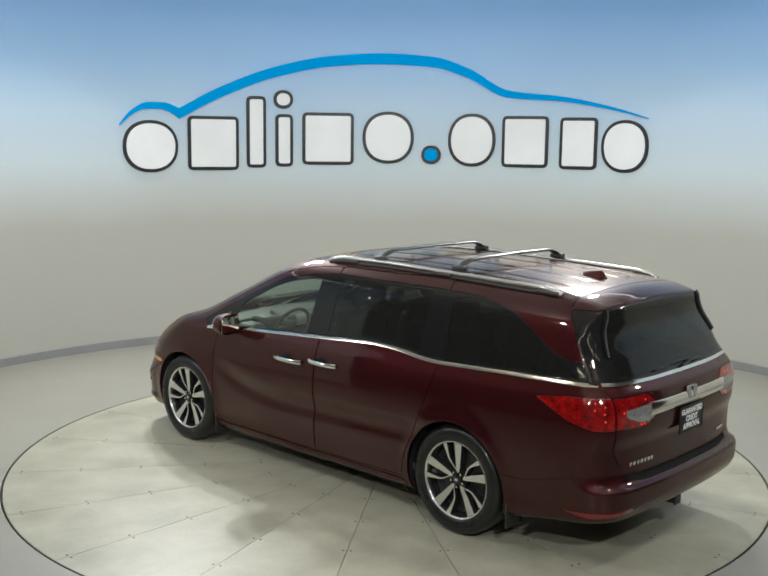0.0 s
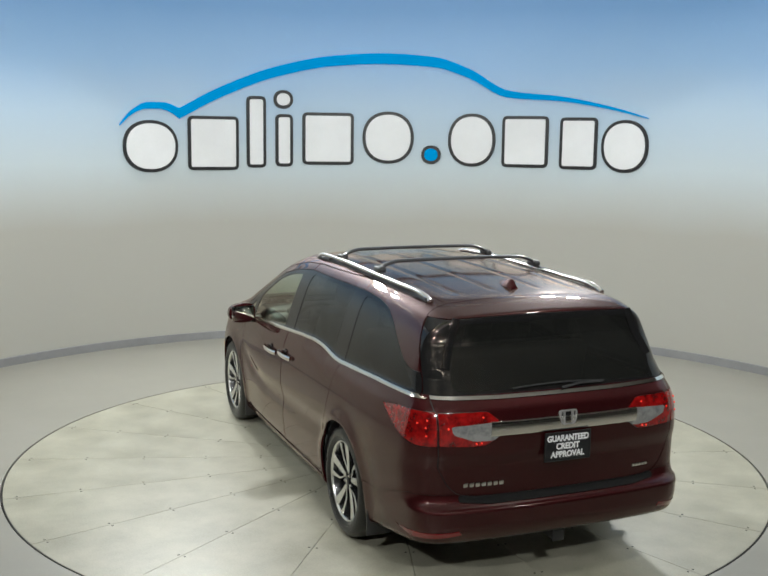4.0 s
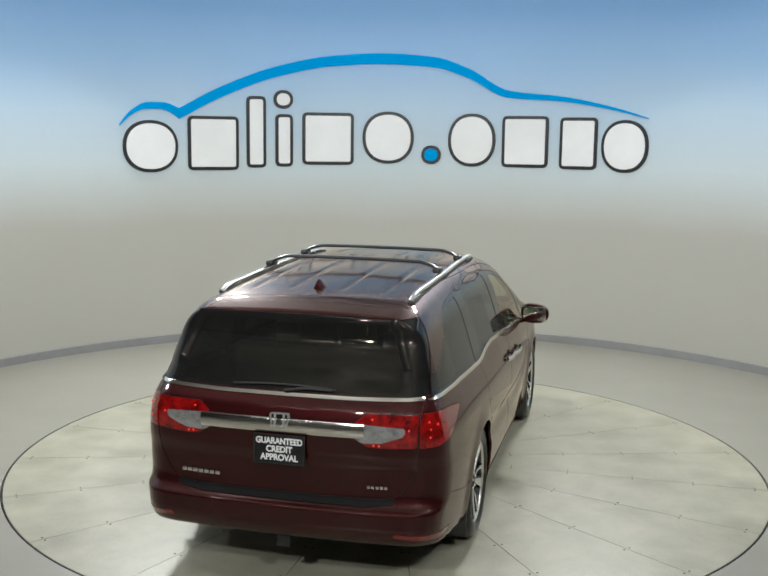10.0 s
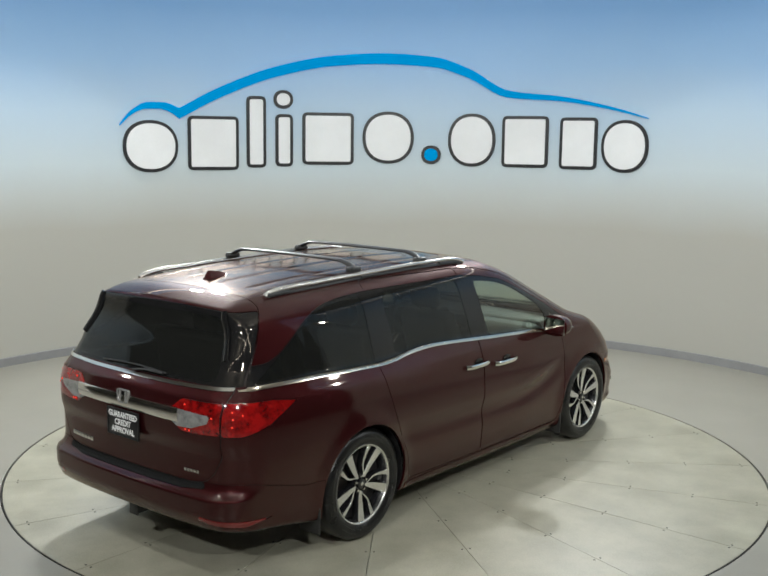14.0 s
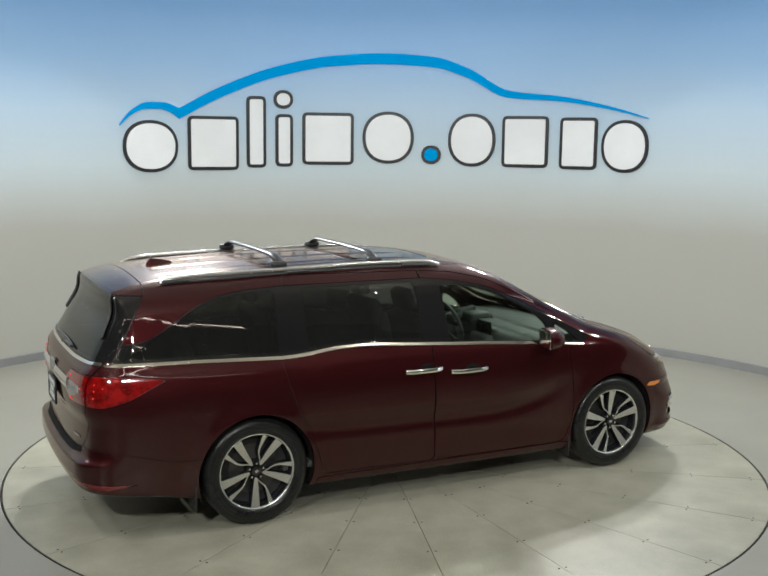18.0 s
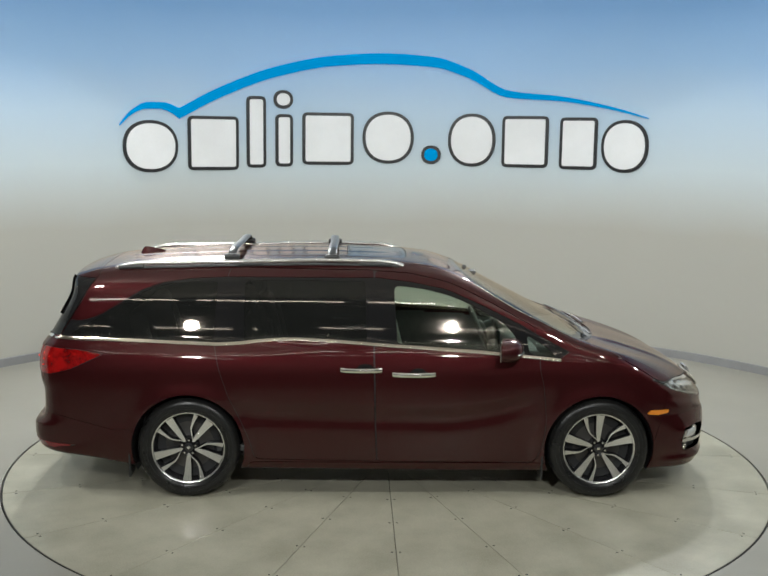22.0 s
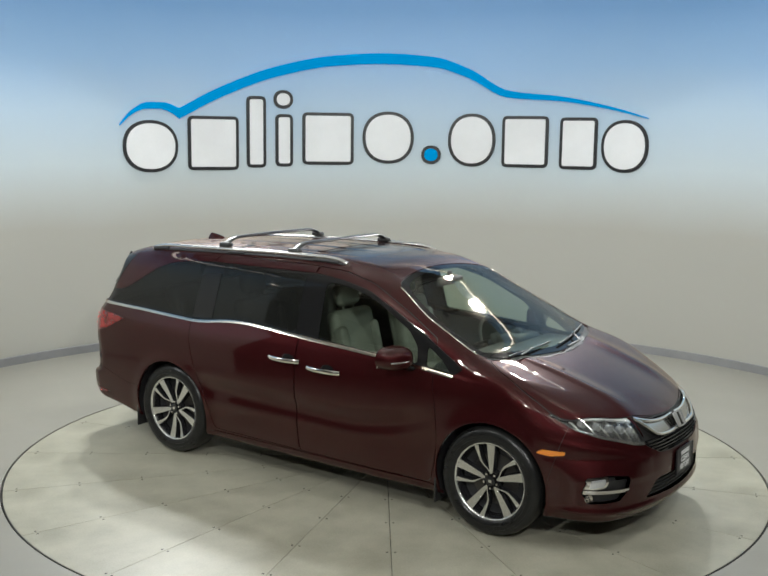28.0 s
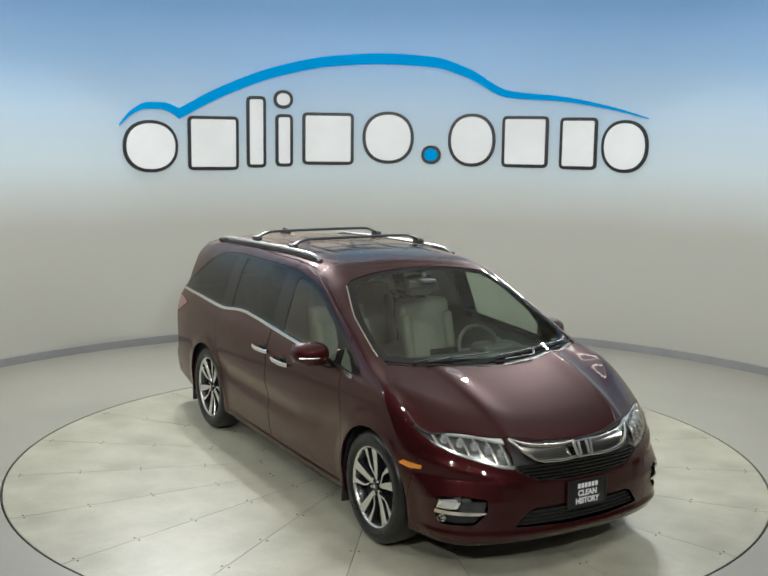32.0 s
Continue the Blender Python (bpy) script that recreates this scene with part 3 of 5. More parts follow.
def carve(m, phi, gap=0.0025):
    """Takes a panel out of a skin, with a gap round it; returns panel, gap strip, rest."""
    piece, rest = split(m, offset(phi, gap))
    strip, rest = split(rest, offset(phi, -gap))
    return piece, strip, rest


def joined(*ms):
    V, N, F, base = [], [], [], 0
    for v, n, f in ms:
        V.append(v), N.append(n), F.append(f + base)
        base += len(v)
    return np.concatenate(V), np.concatenate(N), np.concatenate(F)


# ---- the minivan: skin, windows and panels ----
car = new("minivan")
tagged(car, "dark maroon minivan with chrome trim and roof rails on the turntable", "minivan")
AXLE, TYRE_R, WHEEL_Y = 1.5, 0.373, 0.852
body = skin()
seams = []


def both(points):
    """Closes a half outline (first value kept, second mirrored) across the car's middle."""
    return points + [(x, -y, *r) for x, y, *r in points[::-1] if abs(y) > 1e-6]


def both_ends(points):
    return points + [(-y, z, *r) for y, z, *r in points[::-1] if abs(y) > 1e-6]


def cut(name, phi, material, label="", gap=0.0022, lift=0.0, rim=0.012, parent=None):
    """Takes a panel out of what is left of the body and makes it a part."""
    global body
    piece, strip, body = carve(body, phi, gap)
    seams.append(strip)
    return panel(name, piece, material, parent or car, label, rim, lift)


def at_form(x=None, y=None, z=None, end=1):
    """The point of the body over (x, y), beside (x, z) or before (y, z)."""
    if z is None:
        q, p = (x, y, 0.6), (x, y, 2.4)
    elif y is None:
        q, p = (x, 0.0, z), (x, 1.5 * end, z)
    else:
        q, p = (0.0, y, z), (3.0 * end, y, z)
    return Vector(on_form(np.array([q], float), np.array([p], float))[0])


# under side and wheel openings
floor_pan, body = split(body, lambda V: np.where(V[:, 2] < UNDER(V[:, 0]) + 0.012, -0.01, 0.01))
for cx in (-AXLE, AXLE):
    hole = lambda V, cx=cx: np.maximum(np.hypot(V[:, 0] - cx, V[:, 2] - 0.37) - 0.408, 0.58 - np.abs(V[:, 1]))
    _, body = split(body, hole)
    _, floor_pan = split(floor_pan, hole)
panel("underbody", floor_pan, BLACK, car, "black plastic underbody")

# tail: window, lamps, chrome, tailgate
GATE_X = Curve((1.0, -2.46), (1.18, -2.42), (1.284, -2.36), (1.386, -2.30), (1.52, -2.225), (1.62, -2.17), (1.80, -2.165))
glass_area, strip, body = carve(body, lambda V: np.maximum(V[:, 0] - GATE_X(V[:, 2]) + 0.006, np.maximum(1.180 - V[:, 2], V[:, 2] - 1.598 + 0.04 * V[:, 1] ** 2)), 0.002)
seams.append(strip)
pane, frit = split(glass_area, by_end(both_ends([(0.69, 1.196, 0.07), (0.645, 1.36), (0.575, 1.555, 0.05)]), -2.1, -1))
panel("rear_window", pane, BACKLIGHT, car, "dark tinted rear window", 0.004, -0.002)
panel("rear_window_border", frit, GLOSS_BLACK, car, "black border round the rear window", 0.006, -0.002)
for side in (1, -1):
    p = polygon([(-2.10, 1.060, 0.004), (-2.28, 1.088), (-2.5, 1.098), (-2.8, 1.1), (-2.8, 0.905), (-2.5, 0.905), (-2.33, 0.952)], 0.02)
    lens = cut("tail_lamp", lambda V, p=p, side=side: np.maximum(inside(p, V[:, [0, 2]]), 0.795 - side * V[:, 1]), RED_LENS, "red tail lamp on the body corner", 0.002, 0.002)
    pts = [(0.788, 1.095), (0.788, 0.908), (0.60, 0.898, 0.03), (0.51, 0.903), (0.43, 0.955), (0.43, 1.035), (0.50, 1.096, 0.02)]
    whole, strip, body = carve(body, by_end(pts if side == 1 else mirrored(pts), -2.2, -1, 0.012), 0.002)
    seams.append(strip)
    pts = [(0.725, 1.020), (0.40, 1.038), (0.40, 0.950), (0.49, 0.928), (0.59, 0.932), (0.71, 0.975)]
    clear, red = split(whole, by_end(pts if side == 1 else mirrored(pts), -2.2, -1, 0.012))
    lens2 = panel("tailgate_lamp", red, RED_LENS, car, "red tail lamp on the tailgate", lift=0.003)
    panel("reversing_lens", clear, LENS_SILVER, lens2, "clear silver reversing lamp", lift=0.005)
    for y, z in ((0.535, 1.064), (0.545, 0.918), (0.575, 0.916), (0.74, 1.01)):
        q = at_form(y=side * y, z=z, end=-1)
        led = part("led", lathe([(0.0005, 0.006), (0.005, 0.005), (0.0065, 0.0)], 10), RED_LED, lens2)
        led.matrix_basis = pose(q.x - 0.003, q.y, q.z, 0, -90, 0)
    for i, (y, z) in enumerate(((0.84, 1.05), (0.85, 1.01), (0.85, 0.965), (0.88, 1.03))):
        q = at_form(y=side * y, z=z, end=-1)
        led = part("led", lathe([(0.0005, 0.006), (0.0045, 0.005), (0.006, 0.0)], 10), RED_LED, lens)
        led.matrix_basis = pose(q.x - 0.003, q.y, q.z, 0, -90, 0)
cut("rear_belt_molding", by_end(both_ends([(0.0, 1.146), (0.4, 1.150), (0.80, 1.158, 0), (0.80, 1.177, 0), (0.4, 1.170), (0.0, 1.166)][1:-1]), -2.2, -1, 0.0), CHROME, "chrome strip under the rear window", 0.0005, 0.006, 0.016)
low_gate = by_end(both_ends([(0.558, 0.598, 0.03), (0.671, 0.612, 0.04), (0.732, 0.675), (0.784, 0.776), (0.792, 0.9), (0.80, 1.1), (0.806, 1.25, 0)]), -2.17, -1)
gate = cut("tailgate", lambda V: np.where(V[:, 2] > 1.165, V[:, 0] - GATE_X(V[:, 2]), low_gate(V)), PAINT, "", 0.003)
line = [at_form(y=0.49 * k / 16, z=0.996, end=-1) + Vector((-0.002, 0, 0)) for k in range(-16, 17)]
part("chrome_bar", sweep(line, oval(0.013, 0.043, 14)), CHROME, gate, "chrome bar across the tailgate")
cut("bumper_step", by_end(both_ends([(0.56, 0.595), (0.665, 0.608), (0.665, 0.570), (0.5, 0.556)]), -2.3, -1), STEP, "matte black strip along the rear bumper's upper ledge", 0.001, 0.002)
for side in (1, -1):
    pts = [(0.66, 0.398, 0.004), (0.90, 0.362), (0.93, 0.385), (0.90, 0.40), (0.68, 0.424, 0.004)]
    cut("rear_reflector", by_end(pts if side == 1 else mirrored(pts), -2.2, -1, 0.006), RED_REFLECTOR, "red reflector low in the rear bumper", 0.001, 0.002)

# side windows, pillars, chrome, doors
PANES = [("quarter_window", [(-2.36, 1.186, 0.01), (-1.9, 1.170), (-1.32, 1.146), (-1.30, 1.572), (-1.494, 1.566, 0.2), (-1.70, 1.540, 0.2), (-1.855, 1.485, 0.2), (-2.007, 1.395, 0.1), (-2.15, 1.312)], PRIVACY),
         ("sliding_door_window", [(-1.10, 1.155), (-0.9, 1.182), (-0.5, 1.176), (-0.21, 1.158), (-0.225, 1.578), (-1.10, 1.578)], PRIVACY),
         ("front_door_window", [(0.01, 1.146), (0.6, 1.108), (0.90, 1.083), (0.87, 1.20), (0.78, 1.295), (0.455, 1.466, 0.15), (0.218, 1.530, 0.15), (-0.016, 1.552, 0.05)], CLEAR),
         ("front_quarter_window", [(0.97, 1.078), (1.17, 1.056, 0.01), (1.07, 1.14), (0.95, 1.21, 0.01)], CLEAR)]
BELT_X = (-2.47, -2.2, -1.9, -1.6, -1.3, -1.2, -1.1, -1.0, -0.9, -0.8, -0.7, -0.5, -0.3, 0.0, 0.3, 0.6, 0.9, 1.2)
for side in (1, -1):
    low = [(x, float(BELT(np.array(x))) + 0.012, 0) for x in BELT_X]
    low[0] = (-2.62, 1.178, 0)
    dlo_phi = by_side(low + [(1.262, 1.092, 0.01), (1.105, 1.172), (0.898, 1.286), (0.635, 1.412), (0.378, 1.522), (0.116, 1.572), (-0.143, 1.600), (-1.231, 1.597), (-1.494, 1.584),
                             (-1.703, 1.556), (-1.855, 1.500), (-2.007, 1.407), (-2.152, 1.322), (-2.252, 1.288), (-2.62, 1.284, 0)], side, 0.5, 0.05)
    pillars, strip, body = carve(body, dlo_phi, 0.0015)
    seams.append(strip)
    for name, pts, m in PANES:
        pane, pillars = split(pillars, by_side(pts, side, 0.4, 0.025))
        panel(name, pane, m, car, rim=0.004, lift=-0.003)
    panel("window_surround", pillars, GLOSS_BLACK, car, "gloss black surround of the side windows", lift=-0.001)
    low = [(x, float(BELT(np.array(x))) - 0.010) for x in BELT_X]
    up = [(x, z + 0.0205) for x, z in low[::-1]]
    cut("belt_molding", by_side(low + up, side, 0.4, 0.0), TRIM_CHROME, "chrome strip under the side windows", 0.0005, 0.005, 0.014)
    cut("front_door", by_side([(-0.155, 1.645, 0), (-0.155, 1.1), (-0.143, 0.6), (-0.128, 0.276, 0.03), (1.03, 0.266, 0.05), (1.085, 0.42, 0.1), (1.10, 0.6), (1.075, 0.85), (1.05, 0.95), (1.04, 1.1), (1.015, 1.26),
                               (0.7, 1.43, 0.1), (0.4, 1.57, 0.1), (0.1, 1.63)], side, 0.4), PAINT, "", 0.0028)
    cut("sliding_door", by_side([(-0.161, 1.648, 0), (-0.161, 1.1), (-0.149, 0.6), (-0.134, 0.276, 0.03), (-1.02, 0.292, 0.05), (-1.06, 0.46, 0.1), (-1.163, 0.68, 0.1), (-1.206, 0.77), (-1.273, 0.964), (-1.313, 1.147), (-1.23, 1.60), (-1.21, 1.66)], side, 0.4), PAINT, "", 0.0028)
    cut("side_sill", by_side([(-1.09, 0.1, 0), (1.10, 0.1, 0), (1.12, 0.262, 0.02), (-1.06, 0.270, 0.02)], side, 0.4), PAINT, "", 0.002, 0.004)
    cut("side_marker", by_side([(1.835, 0.640, 0.004), (1.87, 0.668), (2.02, 0.664), (2.015, 0.640), (1.93, 0.628)], side, 0.4, 0.006), AMBER, "amber side marker lamp", 0.001, 0.002)

# windscreen, bonnet, sunroof
ws = both([(1.565, 0.0), (1.53, 0.27), (1.445, 0.61), (1.352, 0.795, 0.04), (1.22, 0.80), (0.88, 0.758), (0.555, 0.652, 0.06), (0.485, 0.4), (0.452, 0.0)])
whole, strip, body = carve(body, by_top(ws, 1.0, 0.15), 0.003)
seams.append(strip)
pane, frit = split(whole, by_top(both([(1.50, 0.0), (1.465, 0.27), (1.385, 0.58), (1.32, 0.735, 0.05), (1.20, 0.755), (0.88, 0.715), (0.60, 0.615, 0.08), (0.535, 0.4), (0.505, 0.0)]), 1.0, 0.15))
panel("windscreen", pane, CLEAR, car, "clear curved windscreen", 0.004, -0.003)
panel("windscreen_border", frit, GLOSS_BLACK, car, "black border round the windscreen", 0.006, -0.003)
# bright bars in place of the reflection on the glass edge
for side in (1, -1):
    line = [at_form(x=x, y=side * y) for x, y in ((1.30, 0.808), (1.22, 0.803), (1.10, 0.79), (0.99, 0.776), (0.88, 0.760), (0.77, 0.727), (0.66, 0.69), (0.58, 0.664))]
    part("windscreen_trim", sweep(line, oval(0.005, 0.004, 8)), TRIM_CHROME, car, "thin bright strip standing in for a reflection along the windscreen edge")
cut("cowl", by_top(both([(1.60, 0.0), (1.57, 0.27), (1.48, 0.61), (1.385, 0.80), (1.352, 0.80), (1.445, 0.61), (1.53, 0.27), (1.565, 0.0)]), 0.95, 0.0), BLACK, "black cowl under the windscreen", 0.001, -0.012)
cut("hood", by_top(both([(1.605, 0.0), (1.575, 0.27), (1.485, 0.61), (1.395, 0.79, 0.03), (1.50, 0.865, 0.1), (1.68, 0.905, 0.1), (1.93, 0.885, 0.1), (2.02, 0.835, 0.1), (2.24, 0.53, 0.15), (2.335, 0.24, 0.15), (2.36, 0.0)]), 0.74, 0.15), PAINT, "", 0.003)
cut("sunroof", by_top(both([(-0.36, 0.0), (-0.36, 0.40, 0.06), (0.09, 0.39, 0.06), (0.105, 0.0)]), 1.5, 0.05), ROOF_GLASS, "dark glass sunroof", 0.004, -0.002)
cut("roof", by_top(both([(-2.24, 0.0), (-2.2, 0.56, 0.06), (-1.2, 0.60), (0.2, 0.585), (0.40, 0.50, 0.08), (0.44, 0.0)]), 1.5, 0.05), ROOF_PAINT, "maroon roof panel with pressed ribs and blurred gloss", 0.0012)

# nose: lamps, grille, intakes
LAMP = [(0.49, 0.842), (0.475, 0.675, 0.01), (0.56, 0.685), (0.765, 0.750), (0.85, 0.80), (0.905, 0.886, 0.01), (0.74, 0.893)]
for side in (1, -1):
    flip = (lambda p: p) if side == 1 else mirrored
    whole, strip, body = carve(body, by_end(flip(LAMP), 1.85, 1, 0.012), 0.002)
    seams.append(strip)
    bowl = panel("headlamp", whole, LAMP_DARK, car, "clear headlamp with chrome units and a white light bar", 0.0, -0.045)
    drl, rest = split(whole, by_end(flip([(0.48, 0.845), (0.48, 0.812), (0.62, 0.845), (0.80, 0.862), (0.86, 0.87), (0.91, 0.892), (0.74, 0.90)]), 1.85, 1, 0.004))
    panel("light_bar", drl, WHITE, bowl, "white light bar along the top", 0.02, -0.006)
    low, _ = split(rest, by_end(flip([(0.47, 0.67), (0.56, 0.675), (0.77, 0.742), (0.86, 0.80), (0.88, 0.83), (0.76, 0.768), (0.56, 0.705), (0.47, 0.70)]), 1.85, 1, 0.004))
    panel("lower_trim", low, SILVER, bowl, "silver trim along the lower edge", 0.02, -0.008)
    panel("bezel", joined(*[split(rest, by_end(flip([(y - 0.006, 0.6), (y + 0.006, 0.6), (y + 0.03, 0.95), (y + 0.018, 0.95)]), 1.85, 1, 0.0))[0] for y in (0.50, 0.565, 0.63, 0.695, 0.76, 0.82)]), SILVER, bowl, "", 0.03, -0.014)
    for y, z in ((0.525, 0.755), (0.59, 0.775), (0.655, 0.79), (0.72, 0.805), (0.785, 0.825)):
        q = at_form(y=side * y, z=z)
        unit = part("projector", lathe([(0.001, 0.004), (0.016, 0.0), (0.021, -0.008), (0.026, -0.002), (0.028, -0.03)], 20), LAMP_SILVER, bowl)
        unit.matrix_basis = pose(q.x - 0.022, q.y, q.z, 0, 90, side * 25)
    panel("lens", whole, CLEAR_LENS, bowl, "", 0.004, 0.0)
grille, strip, body = carve(body, by_end(both_ends([(0.10, 0.800, 0.02), (0.30, 0.808, 0.03), (0.468, 0.838, 0.01), (0.478, 0.672, 0.01), (0.35, 0.607, 0.03), (0.19, 0.592), (0.0, 0.588)][:-1]), 1.9, 1, 0.05), 0.003)
seams.append(strip)
panel("grille", grille, BLACK, car, "black slatted grille", 0.02, -0.035)
for side in (1, -1):
    flip = (lambda p: p) if side == 1 else mirrored
    pts = [(0.466, 0.836, 0.002), (0.437, 0.806), (0.38, 0.748), (0.31, 0.708, 0.02), (0.16, 0.700, 0.02), (0.04, 0.706), (0.04, 0.780), (0.20, 0.778), (0.34, 0.792)]
    piece, _ = split(grille, by_end(flip(pts), 1.9, 1, 0.005))
    panel("grille_wing", piece, DARK_REFLECTION, car, "chrome wing of the grille, coloured for its dark reflection", 0.03, -0.006)
    for name, pts in (("grille_brow", [(0.462, 0.832), (0.40, 0.811), (0.34, 0.797), (0.27, 0.788), (0.20, 0.783), (0.12, 0.782), (0.03, 0.784)]),
                      ("grille_blade", [(0.462, 0.830), (0.437, 0.806), (0.41, 0.778), (0.38, 0.750), (0.34, 0.724), (0.29, 0.710), (0.20, 0.704), (0.12, 0.705), (0.03, 0.709)])):
        line = [at_form(y=side * y, z=z) + Vector((0.004, 0, 0)) for y, z in pts]
        part(name, sweep(line, oval(0.011, 0.011, 12)), CHROME, car, "rounded chrome bar of the grille")
for i, z in enumerate((0.688, 0.668, 0.648, 0.628, 0.610)):
    w = (0.455, 0.45, 0.43, 0.39, 0.33)[i]
    line = [at_form(y=w * k / 12, z=z) + Vector((-0.012, 0, 0)) for k in range(-12, 13)]
    part("grille_slat", sweep(line, [(-0.012, -0.005), (0.010, -0.006), (0.012, 0.003), (-0.012, 0.005)]), GLOSS_BLACK, car)
intake = [(0.15, 0.440), (0.36, 0.438), (0.40, 0.42), (0.485, 0.326), (0.15, 0.310)]
cut("lower_intake", by_end(both_ends(intake), 1.9, 1, 0.008), BLACK, "black lower air intake", 0.001, -0.028, -0.028)
for i, z in enumerate((0.335, 0.36, 0.385, 0.41)):
    w = (0.455, 0.435, 0.415, 0.39)[i]
    line = [at_form(y=w * k / 10, z=z) + Vector((-0.020, 0, 0)) for k in range(-10, 11)]
    part("intake_bar", sweep(line, [(-0.012, -0.003), (0.006, -0.003), (0.006, 0.003), (-0.012, 0.003)]), BLACK, car)
for side in (1, -1):
    flip = (lambda p: p) if side == 1 else mirrored
    whole, strip, body = carve(body, by_end(flip([(0.655, 0.508), (0.78, 0.526), (0.880, 0.508, 0.01), (0.886, 0.41), (0.864, 0.340), (0.72, 0.350), (0.655, 0.42)]), 1.8, 1, 0.012), 0.001)
    pocket = panel("fog_lamp_pocket", whole, BLACK, car, "black pocket round the fog lamp", -0.03, -0.03)
    fin, _ = split(whole, by_end(flip([(0.880, 0.506), (0.782, 0.522), (0.805, 0.446), (0.884, 0.425)]), 1.8, 1, 0.006))
    panel("chrome_fin", fin, CHROME, pocket, "chrome fin", 0.03, -0.004)
    inset, _ = split(whole, by_end(flip([(0.868, 0.495), (0.800, 0.508), (0.818, 0.456), (0.868, 0.443)]), 1.8, 1, 0.004))
    panel("fin_inset", inset, LAMP_SILVER, pocket, "silver inset of the fin", 0.006, 0.001)
    blade, _ = split(whole, by_end(flip([(0.888, 0.432), (0.66, 0.432), (0.655, 0.420), (0.70, 0.412), (0.888, 0.408)]), 1.8, 1, 0.002))
    panel("chrome_blade", blade, CHROME, pocket, "chrome blade", 0.03, 0.006)
    q = at_form(y=side * 0.855, z=0.372)
    fog = part("fog_lamp", lathe([(0.001, -0.004), (0.014, -0.008), (0.019, -0.012), (0.024, 0.002), (0.027, 0.0), (0.028, -0.02)], 24), CHROME, pocket)
    fog.matrix_basis = pose(q.x - 0.016, q.y, q.z, 0, 90, side * 45)

# bumpers and the rest
front_bumper = lambda V: np.maximum(np.maximum(1.905 + 0.28 * np.maximum(V[:, 2] - 0.42, 0) - V[:, 0], V[:, 2] - 0.86), -1)
cut("front_bumper", front_bumper, PAINT, "", 0.0015)
rear_bumper = lambda V: np.maximum(V[:, 0] + 1.90, V[:, 2] - 0.615 + 0.10 * np.clip((V[:, 0] + 2.45) / 0.4, 0, 1))
cut("rear_bumper", rear_bumper, PAINT, "", 0.0015)
panel("body", body, PAINT, car, rim=0.016)
panel("panel_gap", joined(*seams), BLACK, car, "black gap between the panels", rim=0, lift=-0.008)


# ---- wheels ----
def spoke(a, path, depth):
    """One spoke along (radius, turn from a, half width) knots in the wheel's plane (y outwards): machined face, dark flanks."""
    vs, fs, sides = [], [], []
    knots = [np.array(k, float) for k in path]
    line = []
    for i in range(len(knots) - 1):
        p0, p1, p2, p3 = knots[max(i - 1, 0)], knots[i], knots[i + 1], knots[min(i + 2, len(knots) - 1)]
        for t in (0, 0.25, 0.5, 0.75) if i < len(knots) - 2 else (0, 0.25, 0.5, 0.75, 1.0):
            line.append(0.5 * (2 * p1 + (p2 - p0) * t + (2 * p0 - 5 * p1 + 4 * p2 - p3) * t * t + (3 * p1 - p0 - 3 * p2 + p3) * t ** 3))
    P = [Vector((r * math.cos(a + radians(d)), r * math.sin(a + radians(d)))) for r, d, w in line]
    for i, (r, d, w) in enumerate(line):
        run = (P[min(i + 1, len(P) - 1)] - P[max(i - 1, 0)]).normalized()
        across = Vector((-run.y, run.x))
        y = 0.074 + 0.022 * (r / 0.233) ** 2
        for u, dy in ((-w - 0.003, -depth), (-w, -0.004), (-w + 0.0015, 0.0), (w - 0.0015, 0.0), (w, -0.004), (w + 0.003, -depth)):
            vs.append((P[i].x + across.x * u, y + dy, P[i].y + across.y * u))
    n = len(line)
    for i in range(n - 1):
        for k in range(6):
            p, q = i * 6 + k, i * 6 + (k + 1) % 6
            fs.append((p, p + 6, q + 6, q))
            sides.append(0 if k in (1, 2, 3) else 1)
    fs += [tuple(range(6)), tuple(range(n * 6 - 1, n * 6 - 7, -1))]
    return vs, fs, sides + [1, 1]


WELL = mat("wheel_shade", (0.02, 0.02, 0.021), 0.6)


